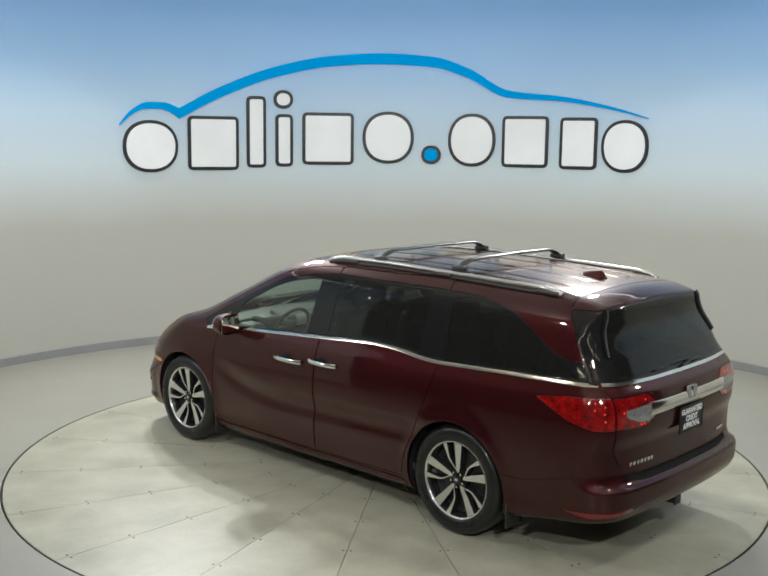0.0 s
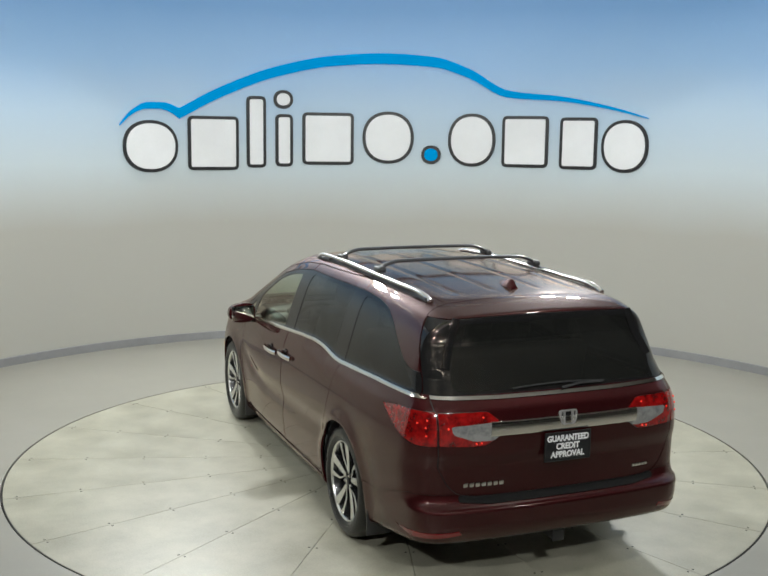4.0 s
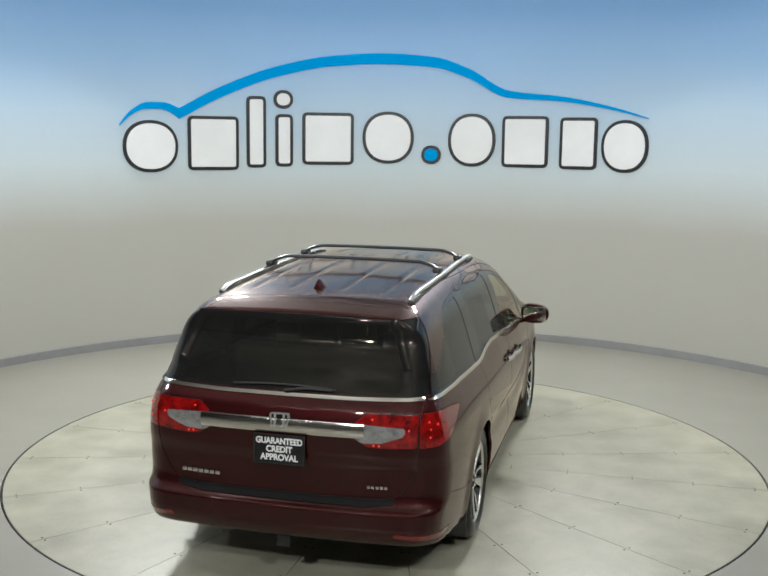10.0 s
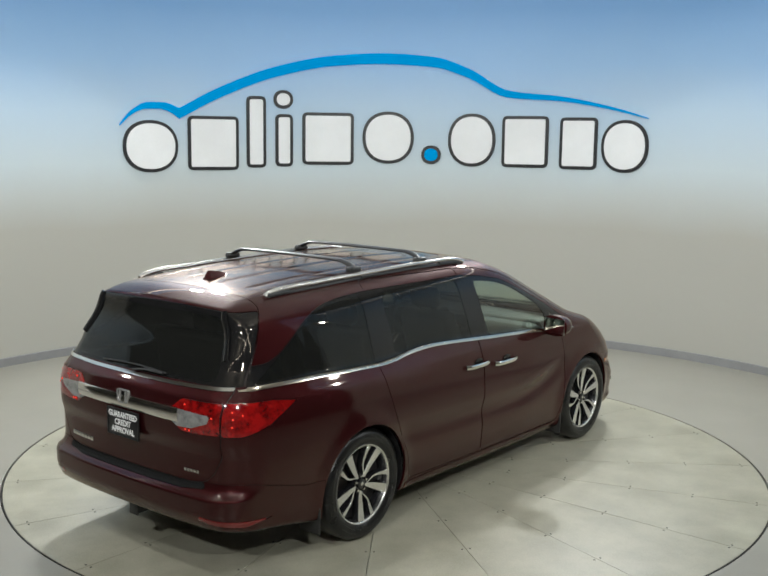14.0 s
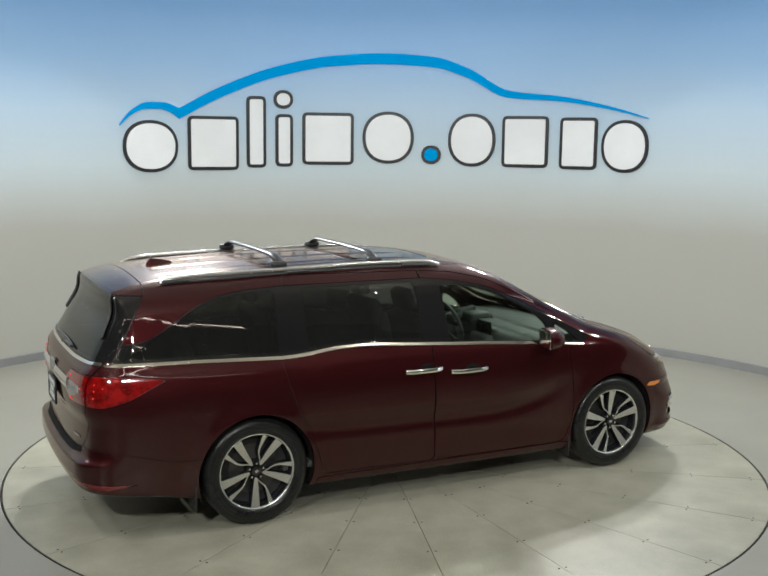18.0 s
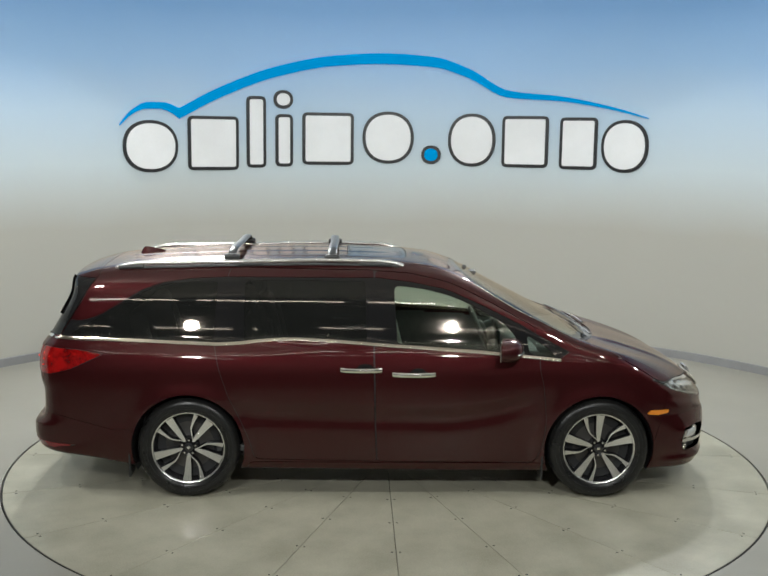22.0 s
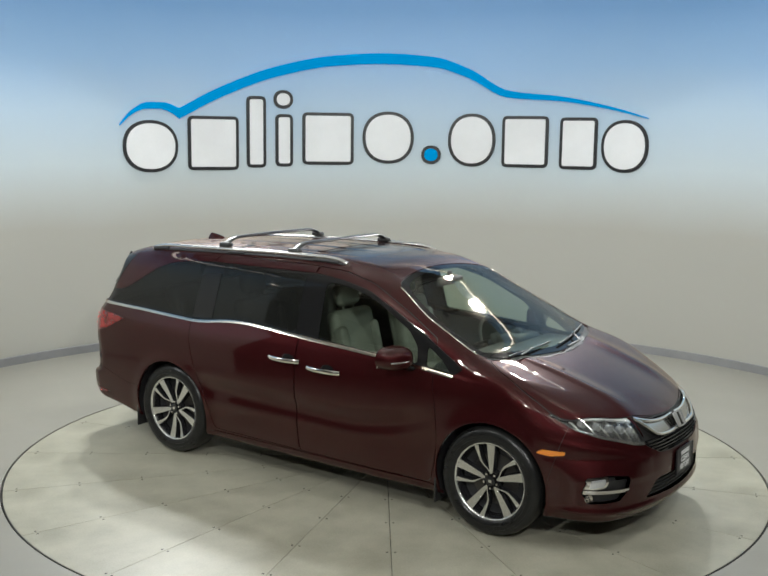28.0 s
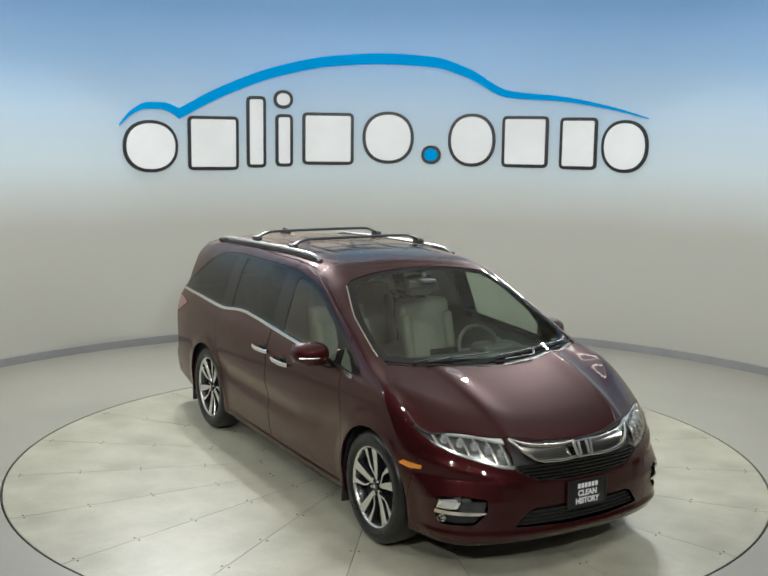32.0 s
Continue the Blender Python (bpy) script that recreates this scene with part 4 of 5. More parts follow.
def make_wheel():
    prof = [(0.250, -0.09), (0.276, -0.112), (0.31, -0.118), (0.342, -0.112), (0.361, -0.096), (0.371, -0.072), (0.373, 0.0), (0.371, 0.072), (0.361, 0.096), (0.342, 0.112), (0.31, 0.118), (0.278, 0.112), (0.265, 0.100)]
    rim = part("wheel", lathe([(0.236, -0.09), (0.222, -0.06), (0.224, 0.07), (0.238, 0.091)], 80, "y"), DARK_ALLOY, car, "two-tone alloy wheel with machined spokes")
    part("rim_lip", lathe([(0.2365, 0.088), (0.2385, 0.0965), (0.242, 0.1005), (0.249, 0.103), (0.252, 0.098)], 80, "y"), ALLOY, rim, "machined rim edge")
    part("tyre", lathe(prof, 96, "y"), RUBBER, rim, "black tyre")
    for r, y in ((0.296, 0.1165), (0.324, 0.1155)):
        part("sidewall_rib", lathe([(r - 0.003, y - 0.003), (r - 0.001, y + 0.0012), (r + 0.001, y + 0.001), (r + 0.003, y - 0.003)], 96, "y"), RUBBER, rim)
    # the shade between the spokes is coloured onto this disc
    part("dish", lathe([(0.222, 0.02), (0.19, 0.012), (0.09, 0.006), (0.05, 0.01)], 64, "y"), WELL, rim, "dark disc standing in for the shade behind the spokes")
    part("brake_disc", lathe([(0.165, 0.004), (0.165, 0.012), (0.09, 0.012), (0.06, 0.02)], 48, "y"), STEEL, rim)
    for k in range(5):
        a = radians(90 + 72 * k)
        for path in ([(0.044, 0, 0.007), (0.07, 0, 0.014), (0.12, 0, 0.0200), (0.18, 0.5, 0.025), (0.237, 1, 0.030)],
                     [(0.048, -5, 0.004), (0.085, -22, 0.005), (0.125, -30, 0.0065), (0.18, -27.5, 0.0105), (0.237, -24.5, 0.017)]):
            vs, fs, sides = spoke(a, path, 0.05)
            ob = part("spoke", (vs, fs), [ALLOY, DARK_ALLOY], rim)
            ob.data.polygons.foreach_set("material_index", sides)
        b = a + radians(36)
        nut = part("lug_nut", lathe([(0.0005, 0.016), (0.007, 0.015), (0.010, 0.008), (0.010, 0.0)], 6, "y"), CHROME, rim)
        nut.location = (0.048 * math.cos(b), 0.070, 0.048 * math.sin(b))
    part("hub", lathe([(0.036, 0.060), (0.062, 0.070), (0.064, 0.055), (0.07, 0.03)], 40, "y"), DARK_ALLOY, rim)
    cap = part("hub_cap", lathe([(0.0005, 0.088), (0.02, 0.087), (0.031, 0.083), (0.033, 0.06)], 32, "y"), DARK_ALLOY, rim)
    bm = bmesh.new()
    box(bm, 0, 0.0885, 0, 0.022, 0.002, 0.018, 0.001)
    part("emblem", bm, CHROME, rim, "plain chrome emblem")
    grow = Matrix.Diagonal((1.063, 1, 1.063, 1))
    for ob in [rim] + [o for o in rim.children if not o.name.startswith(("tyre", "sidewall_rib"))]:
        ob.data.transform(grow)
        ob.location = (ob.location.x * 1.063, ob.location.y, ob.location.z * 1.063)
    return rim


first_wheel = make_wheel()
first_wheel.matrix_basis = pose(AXLE, WHEEL_Y, TYRE_R)
for cx, side, turn in ((AXLE, -1, 0), (-AXLE, 1, -2), (-AXLE, -1, 34)):
    copy_thing(first_wheel, pose(cx, side * WHEEL_Y, TYRE_R, 0, 0, 0 if side == 1 else 180) @ pose(0, 0, 0, 0, turn, 0))

# wheel housings and mud flaps
for cx in (-AXLE, AXLE):
    for side in (1, -1):
        vs, fs, n = [], [], 28
        for i in range(n + 1):
            a = radians(-25 + 230 * i / n)
            for y in (0.56, 0.95):
                r = 0.412
                x, z = cx + r * math.cos(a), 0.37 + r * math.sin(a)
                vs.append((x, side * min(y, float(half_width(np.array(x), np.array(max(z, 0.22)))) - 0.014 if y > 0.6 else y), z))
        for i in range(n):
            fs.append((2 * i, 2 * i + 1, 2 * i + 3, 2 * i + 2))
        fs.append(tuple(2 * i for i in range(n + 1)))
        part("wheel_housing", (vs, fs), BLACK, car, "black wheel housing")
        bm = bmesh.new()
        x = cx - 0.425 if cx < 0 else cx - 0.418
        box(bm, x, side * 0.875, 0.275 if cx < 0 else 0.25, 0.014, 0.17, 0.24 if cx < 0 else 0.22, 0.005)
        part("mud_flap", bm, BLACK, car, "black mud flap")


# ---- plates, badges ----
def letters(words, height, depth, name, material, parent, m, squeeze=1.0):
    """Words in the built-in font as one mesh, centred on m's plane."""
    cu = bpy.data.curves.new(name, "FONT")
    cu.body, cu.size, cu.align_x, cu.align_y, cu.extrude, cu.offset = words, height, "CENTER", "CENTER", depth, height * 0.042
    tmp = new(name, cu)
    me = bpy.data.meshes.new_from_object(tmp.evaluated_get(bpy.context.evaluated_depsgraph_get()))
    bpy.data.objects.remove(tmp)
    me.materials.clear()
    me.materials.append(material)
    me.transform(Matrix.Diagonal((squeeze, 1, 1, 1)))
    ob = new(name, me)
    ob.parent = parent
    ob.matrix_basis = m
    return ob


def plate(x, z, end, lines, label):
    bm = bmesh.new()
    box(bm, 0, 0, 0, 0.012, 0.305, 0.17, 0.004)
    pl = part("plate", bm, PLATE_BLACK, car, label)
    pl.matrix_basis = pose(x, 0, z, 0, 0, 0)
    face = pose(0.0065 * end, 0, 0, 90, 0, 90 * end)
    for i, (words, squeeze) in enumerate(lines):
        m = face @ pose(0, 0.048 - 0.048 * i, 0)
        if words:
            letters(words, 0.050, 0.0006, "lettering", WHITE, pl, m, squeeze)
        else:
            bm = bmesh.new()
            for k in range(6):
                box(bm, -0.068 + 0.0272 * k, 0, 0, 0.021, 0.030, 0.0012)
            part("print_bars", bm, WHITE, pl, "white bars of print", smooth=False).matrix_basis = m
    bm = bmesh.new()
    for sy, sz, a, b in ((0, 0.0835, 0.305, 0.003), (0, -0.0835, 0.305, 0.003), (0.151, 0, 0.003, 0.17), (-0.151, 0, 0.003, 0.17)):
        box(bm, 0.004 * end, sy, sz, 0.010, a + 0.003, b + 0.003, 0.001)
    part("plate_frame", bm, BLACK, pl)


PLATE_BLACK = mat("plate_black", (0.010, 0.010, 0.012), 0.35)
plate(-2.672, 0.858, -1, (("GUARANTEED", 0.86), ("CREDIT", 0.92), ("APPROVAL", 0.92)), "black dealer plate with white capitals on the tailgate")
plate(2.478, 0.490, 1, (("", 1.0), ("CLEAN", 0.95), ("HISTORY", 0.90)), "black dealer plate with white capitals on the front bumper")


def bars(name, y0, y1, z, h, n, end, label):
    bm = bmesh.new()
    w = (y1 - y0) / n
    for k in range(n):
        q = at_form(y=y0 + w * (k + 0.5), z=z, end=end)
        box(bm, q.x + 0.003 * end, q.y, q.z, 0.006, abs(w) * 0.78, h, 0.0015)
    part(name, bm, CHROME, car, label)


bars("name_badge", 0.64, 0.385, 0.668, 0.026, 7, -1, "row of plain chrome bars as a badge")
bars("trim_badge", -0.50, -0.622, 0.665, 0.020, 5, -1, "row of plain chrome bars as a badge")


def emblem(x, z, w, h, end, lean):
    """A plain chrome shield: a rounded frame and a plate in it."""
    bm = bmesh.new()
    ring = polygon([(-w, h * 0.9, 0.02), (w, h * 0.9, 0.02), (w * 0.8, -h, 0.025), (-w * 0.8, -h, 0.025)], 0.02, 4)
    inner = ring * 0.80
    n = len(ring)
    vs = [(0, p[0], p[1]) for p in ring] + [(0.014 * end, p[0] * 0.95, p[1] * 0.95) for p in ring] + [(0.014 * end, p[0], p[1]) for p in inner] + [(0.004 * end, p[0] * 0.97, p[1] * 0.97) for p in inner]
    fs = []
    for r in range(3):
        for k in range(n):
            a, b = r * n + k, r * n + (k + 1) % n
            fs.append((a, b, b + n, a + n))
    bm.free()
    e = part("emblem", (vs, fs), EMBLEM, car, "plain chrome emblem frame")
    e.matrix_basis = pose(x, 0, z, 0, lean, 0)
    for y in (-w * 0.42, w * 0.42):
        bm = bmesh.new()
        box(bm, 0.008 * end, y, 0, 0.010, w * 0.24, h * 1.45, 0.004)
        part("emblem_bar", bm, EMBLEM, e)
    part("emblem_back", ([(0.003 * end, p[0], p[1]) for p in inner], [tuple(range(n))]), GLOSS_BLACK, e)


emblem(-2.664, 1.030, 0.064, 0.046, -1, 3)
emblem(2.425, 0.755, 0.075, 0.058, 1, -28)


# ---- mirrors, handles, rails, aerial, wipers ----
def mirror(side):
    bm = bmesh.new()
    bmesh.ops.create_uvsphere(bm, u_segments=28, v_segments=18, radius=1.0)
    for v in bm.verts:
        x, y, z = v.co
        rad = math.hypot(y, z)
        if x < 0 and rad > 1e-6:        # the back is cut flat behind a short straight rim
            k = 1.0 if -x < 0.7 else 1 - (-x - 0.7) / 0.3
            x, y, z = -0.5 * min(1.0, -x / 0.7), y / rad * k, z / rad * k
        elif x < 0:
            x = -0.5
        s = lambda u, p: math.copysign(abs(u) ** p, u)
        v.co = (x * 0.105, s(y, 0.75) * 0.122, s(z, 0.78) * (0.082 - 0.010 * y * side))
        v.co.x -= 0.22 * (v.co.y * side)
    bmesh.ops.translate(bm, vec=(0.80, side * 1.062, 1.128), verts=bm.verts)
    house = part("door_mirror", bm, PAINT, car, "maroon door mirror")
    bm = bmesh.new()
    box(bm, 0, 0, 0, 0.008, 0.200, 0.124, 0.003)
    g = part("mirror_glass", bm, MIRROR, house, "mirror glass")
    g.matrix_basis = pose(0.744, side * 1.062, 1.128, 0, 0, side * 10)
    part("mirror_arm", sweep([(0.86, side * 0.90, 1.045), (0.85, side * 0.95, 1.05), (0.83, side * 1.01, 1.075)], oval(0.05, 0.022, 12), up=(0, 0, 1)), GLOSS_BLACK, house)
    line = [(0.80 + 0.105 - 0.05 * (k / 8) ** 2 - 0.06 * (k / 8 * 0.11 - 0.0), side * (1.04 + 0.13 * k / 8), 1.118) for k in range(9)]
    part("turn_signal", sweep(line, oval(0.006, 0.006, 8)), SILVER, house)


MIRROR = mat("mirror", (0.8, 0.8, 0.8), 0.02, 1.0)
for side in (1, -1):
    mirror(side)


def handle(x0, x1, z, side):
    q = [at_form(x=x0 + (x1 - x0) * k / 10, z=z, end=side) for k in range(11)]
    out = Vector((0, side, 0))
    line = [p + out * (0.012 + 0.026 * math.sin(math.pi * k / 10) ** 0.5) for k, p in enumerate(q)]
    h = part("door_handle", sweep(line, oval(0.011, 0.0165, 10)), CHROME, car, "chrome door handle")
    bm = bmesh.new()
    bmesh.ops.create_uvsphere(bm, u_segments=20, v_segments=10, radius=1.0)
    bmesh.ops.scale(bm, vec=(0.06, 0.004, 0.036), verts=bm.verts)
    bmesh.ops.translate(bm, vec=q[6] + out * 0.001 + Vector((0, 0, 0.008)), verts=bm.verts)
    part("handle_cup", bm, GLOSS_BLACK, h, "flat dark patch in place of the cup behind the handle")


for side in (1, -1):
    handle(-0.396, -0.104, 0.966, side)
    handle(-0.023, 0.279, 0.936, side)


def rail(side):
    pts = []
    for k in range(41):
        x = -2.06 + 2.12 * k / 40
        y = 0.612 + 0.012 * math.sin(math.pi * k / 40)
        q = at_form(x=x, y=y)
        ends = min(1.0, min(k, 40 - k) / 4.0)
        pts.append((x, side * y, q.z + 0.004 + 0.030 * (ends * (2 - ends)) ** 0.7))
    r = part("roof_rail", sweep(pts, oval(0.018, 0.016, 12)), SILVER, car, "silver roof rail on black feet")
    part("rail_base", sweep([at_form(x=-2.03 + 2.06 * k / 30, y=0.618) * 1.0 for k in range(31)] if side == 1 else [Vector((1, -1, 1)) * at_form(x=-2.03 + 2.06 * k / 30, y=0.618) for k in range(31)], oval(0.013, 0.014, 8)), BLACK, r, "black base strip")
    for x0, x1 in ((-2.04, -1.86), (-1.16, -0.98), (-0.26, -0.02)):
        line = []
        for k in range(7):
            x = x0 + (x1 - x0) * k / 6
            q = at_form(x=x, y=0.622)
            line.append((x, side * 0.622, q.z + 0.012))
        part("rail_foot", sweep(line, oval(0.016, 0.017, 8)), BLACK, r, "black rail foot")


def cross_bar(x):
    line = []
    for k in range(33):
        y = -0.60 + 1.20 * k / 32
        d = min(k, 32 - k) / 32
        line.append((x + 0.01 * (1 - abs(y) / 0.6), y, 1.735 + 0.048 * min(1.0, d / 0.10) ** 0.6 + 0.006 * (1 - (y / 0.6) ** 2)))
    b = part("roof_cross_bar", sweep(line, oval(0.034, 0.012, 12), up=(0, 0, 1)), DARK_SATIN, car, "dark grey cross bar between the rails")
    for side in (1, -1):
        bm = bmesh.new()
        box(bm, x, side * 0.600, 1.732, 0.115, 0.055, 0.042, 0.016, seg=3)
        part("bar_clamp", bm, BLACK, b, "black clamp")


DARK_SATIN = mat("dark_satin_bar", (0.06, 0.06, 0.062), 0.28, 0.4)
for side in (1, -1):
    rail(side)
cross_bar(-1.21)
cross_bar(-0.47)

vs, fs, n = [], [], 12
for i in range(n + 1):
    t = i / n
    x = -2.0 + 0.20 * t
    h = 0.064 * (1 - t) ** 0.55 if t > 0.12 else 0.064 * (0.35 + 0.65 * t / 0.12) * 0.93
    w = 0.040 * math.sin(math.pi * min(1, 0.25 + 0.75 * t)) ** 0.7 + 0.002
    zz = float(ROOF(np.array(x))) - 0.006
    vs += [(x, -w, zz), (x, -w * 0.55, zz + h * 0.6), (x, -w * 0.16, zz + h), (x, w * 0.16, zz + h), (x, w * 0.55, zz + h * 0.6), (x, w, zz)]
for i in range(n):
    for k in range(5):
        a = i * 6 + k
        fs.append((a, a + 1, a + 7, a + 6))
fs += [tuple(range(6)), tuple(range(n * 6 + 5, n * 6 - 1, -1))]
bm = bmesh.new()
fin = [bm.verts.new(v) for v in vs]
for f in fs:
    bm.faces.new([fin[i] for i in f])
bmesh.ops.recalc_face_normals(bm, faces=bm.faces)
part("roof_aerial", bm, PAINT, car, "maroon shark fin aerial")


def wiper(points, lift, name="wiper"):
    line = []
    for x, y, z in points:
        line.append(Vector((x, y, z)) + Vector(lift))
    w = part(name, sweep(line, oval(0.008, 0.006, 8)), BLACK, car, "black wiper arm and blade")
    return w


def on_top(x, y):
    return at_form(x=x, y=y)


for y0, y1 in ((-0.62, -0.02), (0.02, 0.70)):
    pts = []
    for k in range(13):
        y = y0 + (y1 - y0) * k / 12
        x = 1.50 - 0.16 * y * y - 0.05 * k / 12
        pts.append(on_top(x, y))
    w = wiper(pts, (0.004, 0, 0.012))
    arm = [on_top(1.585 - 0.2 * y0 * y0 - 0.02, y0 * 0.9 + 0.02), on_top(1.55 - 0.2 * y0 * y0, (y0 * 0.6 + y1 * 0.4)), on_top(1.475 - 0.16 * ((y0 + y1) / 2) ** 2, (y0 + y1) / 2)]
    part("wiper_arm", sweep([p + Vector((0.004, 0, 0.022)) for p in arm], oval(0.010, 0.006, 8)), BLACK, w)
pts = [at_form(y=-0.30 + 0.62 * k / 10, z=1.197 + 0.012 * math.sin(k / 10 * math.pi), end=-1) for k in range(11)]
w = wiper(pts, (-0.012, 0, 0.004), "rear_wiper")
part("wiper_arm", sweep([at_form(y=0.0, z=1.185, end=-1) + Vector((-0.02, 0, 0)), at_form(y=-0.12, z=1.203, end=-1) + Vector((-0.025, 0, 0)), at_form(y=-0.28, z=1.20, end=-1) + Vector((-0.02, 0, 0))], oval(0.012, 0.008, 8)), BLACK, w)

# spoiler blades down the rear window's sides
for side in (1, -1):
    line = [at_form(y=side * (0.585 + 0.105 * k / 8), z=1.585 - 0.27 * k / 8, end=-1) + Vector((-0.006, side * 0.002, 0)) for k in range(9)]
    part("spoiler_blade", sweep(line, oval(0.008, 0.026, 10), up=(0, side, 0.3)), GLOSS_BLACK, car, "gloss black spoiler blade beside the rear window")

# hitch
bm = bmesh.new()
box(bm, -2.54, 0.0, 0.292, 0.14, 0.065, 0.065, 0.006)
box(bm, -2.61, 0.0, 0.292, 0.012, 0.08, 0.08, 0.004)
box(bm, -2.42, 0.0, 0.31, 0.07, 0.8, 0.05, 0.01)
part("tow_hitch", bm, BLACK, car, "black tow hitch receiver")


# ---- cabin ----
def seat(x, y, z, name, scale=1.0, lean=14):
    bm = bmesh.new()
    box(bm, 0, 0, 0.07, 0.52, 0.50 * scale, 0.15, 0.05, seg=3)
    for s in (1, -1):
        box(bm, 0.0, s * 0.225 * scale, 0.11, 0.46, 0.09, 0.11, 0.04, seg=3)
    st = part(name, bm, LEATHER, car, "light grey leather seat")
    st.matrix_basis = pose(x, y, z)
    bm = bmesh.new()
    m = pose(-0.25, 0, 0.10, 0, -lean, 0)
    box(bm, 0, 0, 0.30, 0.13, 0.48 * scale, 0.62, 0.05, m, 3)
    for s in (1, -1):
        box(bm, 0.04, s * 0.20 * scale, 0.26, 0.12, 0.09, 0.46, 0.04, m, 3)
    part("backrest", bm, LEATHER, st)
    bm = bmesh.new()
    box(bm, 0.0, 0, 0.72, 0.10, 0.26, 0.17, 0.045, m, 3)
    box(bm, 0.0, 0.06, 0.62, 0.012, 0.012, 0.10, 0, m)
    box(bm, 0.0, -0.06, 0.62, 0.012, 0.012, 0.10, 0, m)
    part("headrest", bm, LEATHER, st)
    bm = bmesh.new()
    box(bm, 0, 0, -0.10, 0.40, 0.40 * scale, 0.2, 0.02)
    part("seat_base", bm, CABIN, st)


for y in (0.40, -0.40):
    seat(0.30, y, 0.60, "front_seat")
    seat(-0.68, y, 0.60, "middle_seat")
seat(-1.55, 0.0, 0.62, "rear_bench", 2.4)
bm = bmesh.new()
box(bm, -0.35, 0, 0.36, 3.5, 1.1, 0.05, 0.01)
box(bm, -0.35, 0.73, 0.36, 1.9, 0.36, 0.05, 0.01)
box(bm, -0.35, -0.73, 0.36, 1.9, 0.36, 0.05, 0.01)
part("cabin_floor", bm, CABIN, car)
bm = bmesh.new()
box(bm, 1.12, 0, 0.93, 0.50, 1.50, 0.26, 0.08, seg=3)
box(bm, 1.28, 0, 1.02, 0.44, 1.46, 0.12, 0.05, seg=3)
box(bm, 0.98, 0.40, 1.06, 0.22, 0.36, 0.10, 0.04, seg=3)
box(bm, 0.92, 0.0, 0.80, 0.24, 0.30, 0.36, 0.04, seg=3)
dash = part("dashboard", bm, CABIN, car, "dark grey dashboard")
bm = bmesh.new()
box(bm, 0.865, 0.0, 1.015, 0.012, 0.23, 0.14, 0.008)
part("screen", bm, GLOSS_BLACK, dash, "dark screen")
ring = []
for k in range(33):
    a = 2 * math.pi * k / 32
    ring.append(Vector((0, 0.185 * math.cos(a), 0.185 * math.sin(a))))
sw = part("steering_wheel", sweep(ring, oval(0.016, 0.016, 8), up=(1, 0, 0)), CABIN, car, "dark steering wheel")
sw.matrix_basis = pose(0.76, 0.40, 1.02, 0, -24, 0)
bm = bmesh.new()
box(bm, 0.03, 0, 0, 0.05, 0.15, 0.11, 0.03, seg=3)
for yy in (0.12, -0.12):
    box(bm, 0.015, yy, 0.0, 0.02, 0.12, 0.03, 0.008)
box(bm, 0.015, 0, -0.11, 0.02, 0.03, 0.12, 0.008)
box(bm, 0.15, 0, 0, 0.25, 0.06, 0.06, 0.02)
part("wheel_boss", bm, CABIN, sw)
bm = bmesh.new()
box(bm, 0.55, 0, 1.525, 0.035, 0.25, 0.07, 0.02, seg=3)
box(bm, 0.58, 0, 1.575, 0.03, 0.03, 0.07, 0.008)
rv = part("rear_view_mirror", bm, CABIN, car, "dark rear view mirror")
bm = bmesh.new()
box(bm, 0.62, 0, 1.555, 0.10, 0.12, 0.03, 0.012)
part("sensor_cover", bm, CABIN, rv)
# headliner and inner sides, a hand's width inside the skin
lin = skin(0.06)
lin = (lin[0] - lin[1] * 0.045, -lin[1], lin[2][:, ::-1])
roof_lin, rest = split(lin, lambda V: np.where((V[:, 2] > 1.60) & (V[:, 0] > -2.2) & (V[:, 0] < 0.42), -0.01, 0.01))
panel("headliner", roof_lin, HEADLINER, car, "pale cloth headliner", 0)
# tail end added to screen the lamps' LEDs from the windows
door_lin, _ = split(rest, lambda V: np.where((V[:, 2] < BELT(V[:, 0]) - 0.035) & (V[:, 2] > 0.34) & (V[:, 0] < 1.05) & ((np.abs(V[:, 1]) > 0.5) | (V[:, 0] < -2.2)) & (np.hypot(np.abs(V[:, 0]) - 1.5, V[:, 2] - 0.37) > 0.46), -0.01, 0.01))
panel("door_lining", door_lin, CABIN, car, "grey inner door lining, with an added screen at the tail", 0)


# ---- the overlaid logo, built as raised shapes on the wall ----
def wall_at(az, z, off=0.0):
    a = radians(az)
    r = WALL_R - off
    return Vector((r * math.sin(a), r * math.cos(a), z))


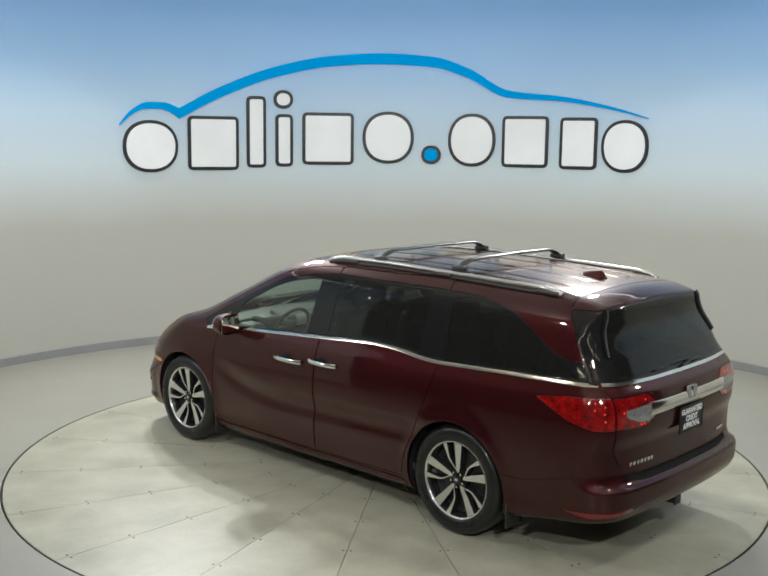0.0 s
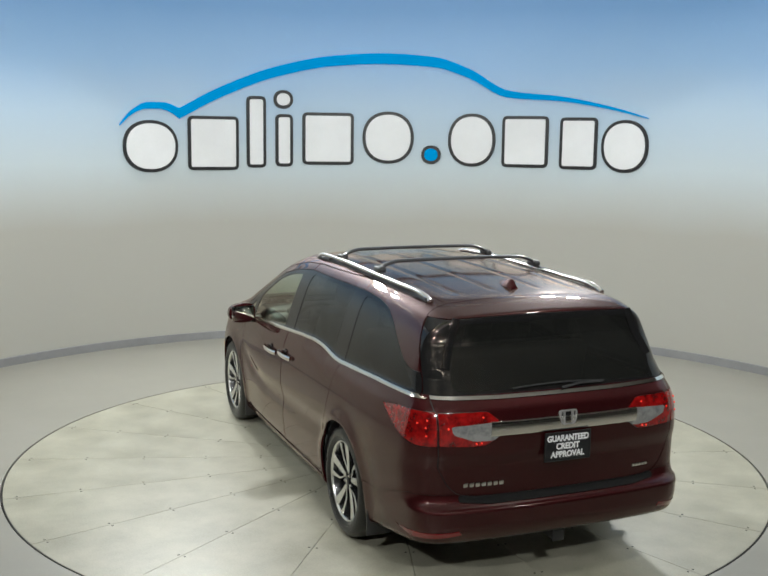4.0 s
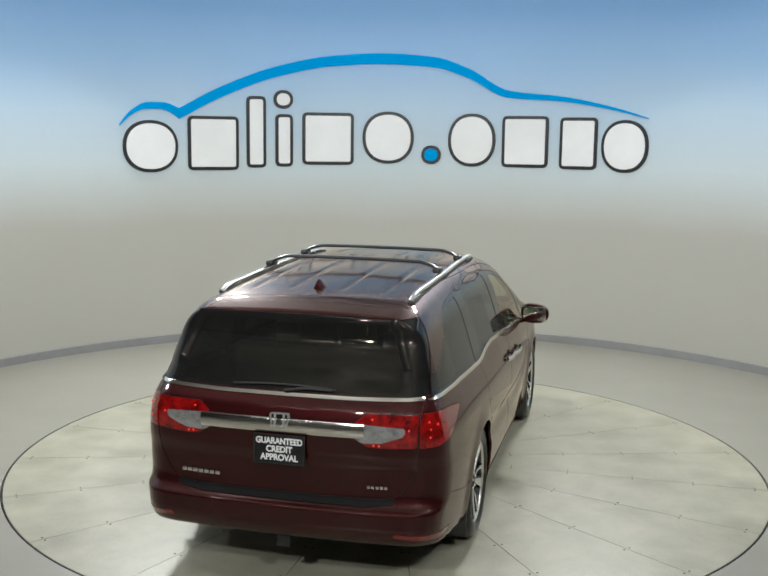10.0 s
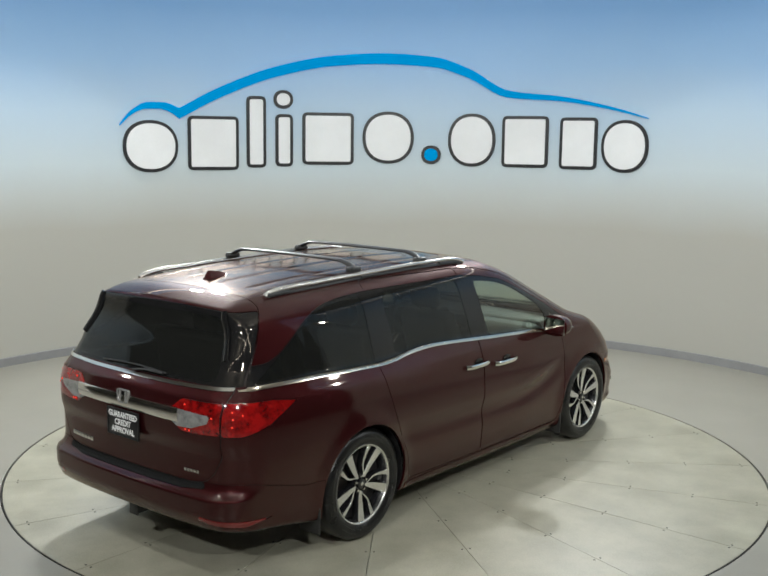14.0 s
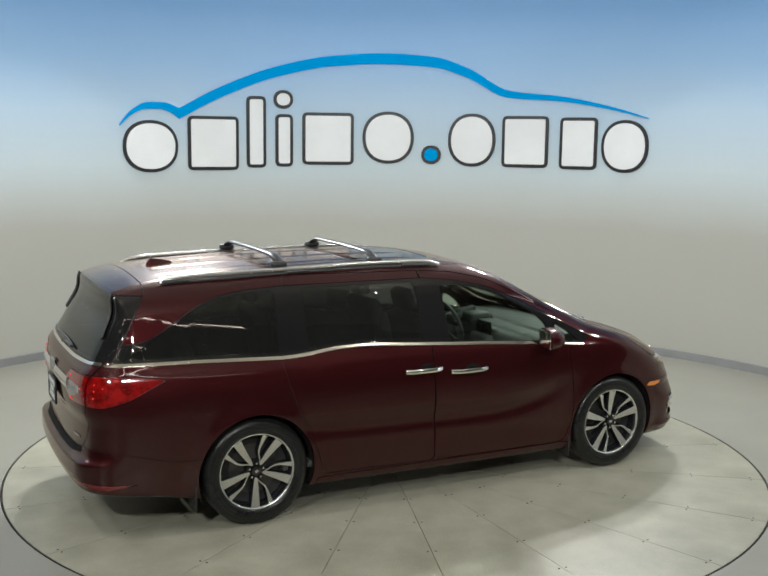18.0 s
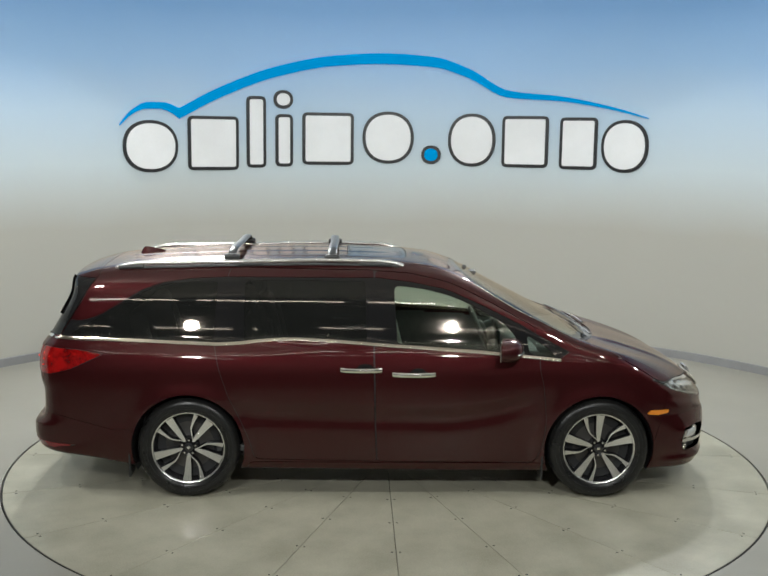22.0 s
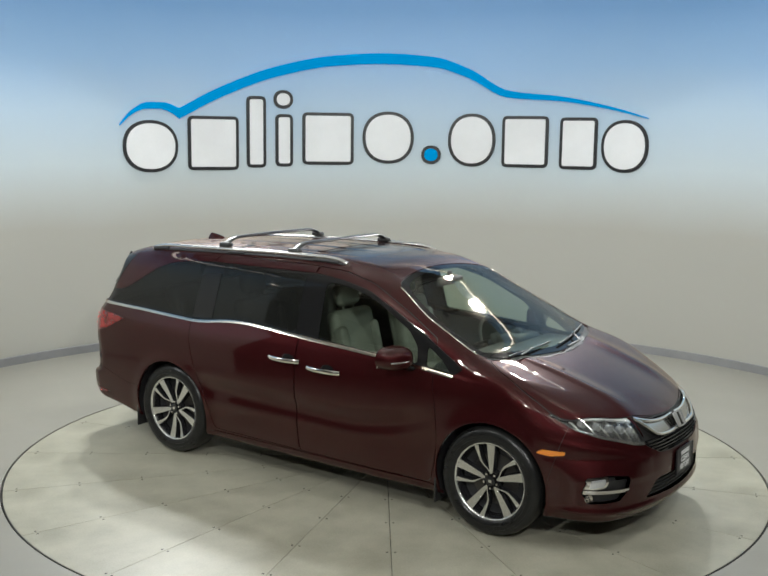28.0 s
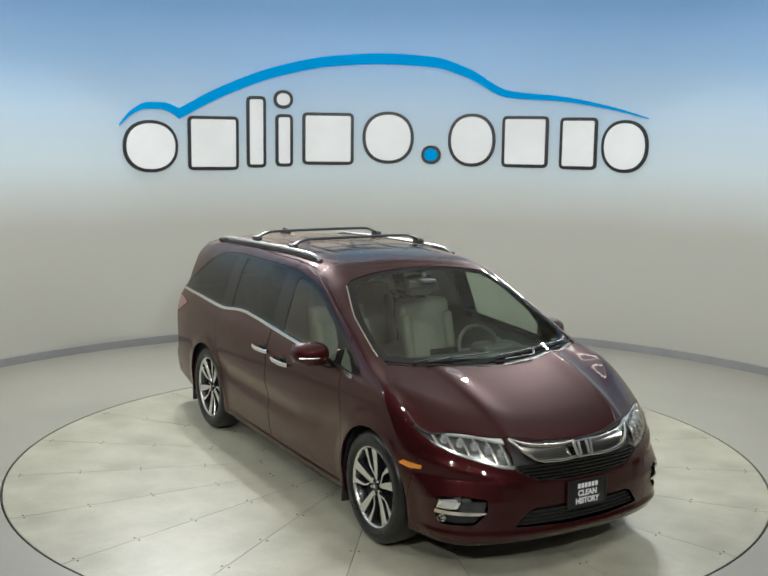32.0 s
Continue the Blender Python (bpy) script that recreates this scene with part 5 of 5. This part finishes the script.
def slab(name, outline, material, parent, d0, d1, label="", bevel=0.004):
    """A flat shape of (azimuth, height) outline, bent round the wall, from d0 to d1 before it."""
    n = len(outline)
    c = np.mean(outline, axis=0)
    vs = [wall_at(a, z, d0) for a, z in outline] + [wall_at(a, z, d1 - bevel) for a, z in outline]
    k = math.degrees(bevel / WALL_R)
    inner = [(c[0] + (a - c[0]) * (1 - k / max(0.5, abs(a - c[0]) + 0.5)), c[1] + (z - c[1]) * (1 - bevel / max(0.05, abs(z - c[1]) + 0.05))) for a, z in outline]
    vs += [wall_at(a, z, d1) for a, z in inner]
    fs = []
    for r in range(2):
        for i in range(n):
            p, q = r * n + i, r * n + (i + 1) % n
            fs.append((p, q, q + n, p + n))
    bm = bmesh.new()
    bv = [bm.verts.new(v) for v in vs]
    for f in fs:
        bm.faces.new([bv[i] for i in f])
    edge = [bm.edges.get((bv[2 * n + i], bv[2 * n + (i + 1) % n])) for i in range(n)]
    bmesh.ops.triangle_fill(bm, use_beauty=True, edges=edge)
    bmesh.ops.recalc_face_normals(bm, faces=bm.faces)
    return part(name, bm, material, parent, label)


# an overlaid graphic made solid; the place has no such sign
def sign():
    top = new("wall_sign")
    tagged(top, "overlaid logo as blue arch and plain white shapes on the wall", "wall sign")
    # upper and lower edges of the blue arch, as smooth curves over the azimuth
    U1 = Curve((-38.1, 2.73), (-36.5, 2.90), (-34.0, 3.01), (-32.0, 3.01), (-29.8, 2.945))
    L1 = Curve((-38.1, 2.72), (-36.5, 2.85), (-34.5, 2.925), (-32.5, 2.93), (-31.0, 2.89), (-29.8, 2.815))
    U2 = Curve((-29.8, 2.945), (-24.0, 3.22), (-16.0, 3.50), (-8.0, 3.65), (-1.0, 3.69), (6.0, 3.65), (11.0, 3.50), (16.6, 3.225), (24.0, 3.15), (31.0, 3.02), (36.1, 2.885))
    L2 = Curve((-29.8, 2.815), (-24.0, 3.09), (-16.0, 3.37), (-8.0, 3.52), (-1.0, 3.555), (6.0, 3.52), (11.0, 3.38), (16.3, 3.14), (24.0, 3.09), (31.0, 2.985), (36.1, 2.875))
    a1, a2 = np.linspace(-38.1, -29.8, 14), np.linspace(-29.8, 36.1, 64)
    up = list(zip(a1, U1(a1))) + list(zip(a2[1:], U2(a2[1:])))
    dn = list(zip(a2[::-1], L2(a2[::-1]))) + list(zip(a1[::-1][1:], L1(a1[::-1][1:])))
    vs, fs = [], []
    n = len(up)
    low = dn[::-1]
    for (a, z), (b, w) in zip(up, low):
        vs += [wall_at(a, z, 0.002), wall_at(a, z, 0.03), wall_at(b, w, 0.03), wall_at(b, w, 0.002)]
    for i in range(n - 1):
        for k in range(4):
            p, q = 4 * i + k, 4 * i + (k + 1) % 4
            fs.append((p, p + 4, q + 4, q))
    fs += [(0, 1, 2, 3), (4 * n - 1, 4 * n - 2, 4 * n - 3, 4 * n - 4)]
    part("arch", (vs, fs), LOGO_BLUE, top, "blue swept arch")

    def block(a0, a1, z0, z1, kind):
        ca, cz, ha, hz = (a0 + a1) / 2, (z0 + z1) / 2, (a1 - a0) / 2, (z1 - z0) / 2
        deg = math.degrees(1 / WALL_R)

        def shape(grow):
            A, Z = ha * 1.0 + grow * deg, hz + grow
            if kind in ("round", "dot"):
                return [(ca + A * math.copysign(abs(math.cos(t)) ** 0.9, math.cos(t)), cz + Z * math.copysign(abs(math.sin(t)) ** 0.9, math.sin(t))) for t in np.linspace(0, 2 * math.pi, 37)[:-1]]
            r = 0.07 + grow
            p = polygon([(-A / deg, -Z), (A / deg, -Z), (A / deg, Z), (-A / deg, Z)], r, 5)
            return [(ca + x * deg, cz + y) for x, y in p]

        for name, m, grow, d0, d1 in (("outline", LOGO_BLACK, 0.0, 0.002, 0.022), ("face", LOGO_FACE, -0.040, 0.0225, 0.034)):
            pts = shape(grow)
            slab(name, pts, LOGO_BLUE if (m is LOGO_FACE and kind == "dot") else m, top, d0, d1)

    # shapes spread along the wall to fit the camera's view
    for a0, a1, z0, z1, kind in ((-37.68, -30.02, 2.155, 2.792, 'round'), (-28.65, -21.51, 2.18, 2.855, 'block'), (-20.4, -17.64, 2.211, 3.118, 'block'),
                                 (-16.33, -13.84, 2.225, 2.896, 'block'), (-16.58, -13.83, 2.965, 3.2, 'round'), (-12.52, -5.22, 2.253, 2.924, 'block'),
                                 (-3.97, 3.33, 2.274, 2.948, 'round'), (4.42, 7.2, 2.275, 2.517, 'dot'), (8.2, 14.92, 2.252, 2.933, 'round'),
                                 (15.83, 22.36, 2.253, 2.906, 'block'), (23.95, 29.2, 2.244, 2.89, 'block'), (29.76, 36.31, 2.218, 2.861, 'round')):
        block(a0, a1, z0, z1, kind)


LOGO_BLUE = mat("logo_blue", (0.0, 0.33, 0.76), 0.8, spec=0.0)
LOGO_BLACK = mat("logo_black", (0.012, 0.012, 0.014), 0.4)
LOGO_FACE = mat("logo_white", (0.86, 0.86, 0.87), 0.45)
mottle(LOGO_FACE, (0.83, 0.83, 0.84), (0.89, 0.89, 0.90), 2, 80, 0.02)
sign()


def motions():
    rows, turns = [], []
    for t in range(0, 33):
        a = heading(t)
        c, s = math.cos(radians(a)), math.sin(radians(a))
        rows.append((t, pose(CAR_OFF[0] * c - CAR_OFF[1] * s, CAR_OFF[0] * s + CAR_OFF[1] * c, 0, 0, 0, a)))
        turns.append((t, pose(0, 0, 0, 0, 0, a)))
    walk(car, rows)
    walk(table, turns)


motions()
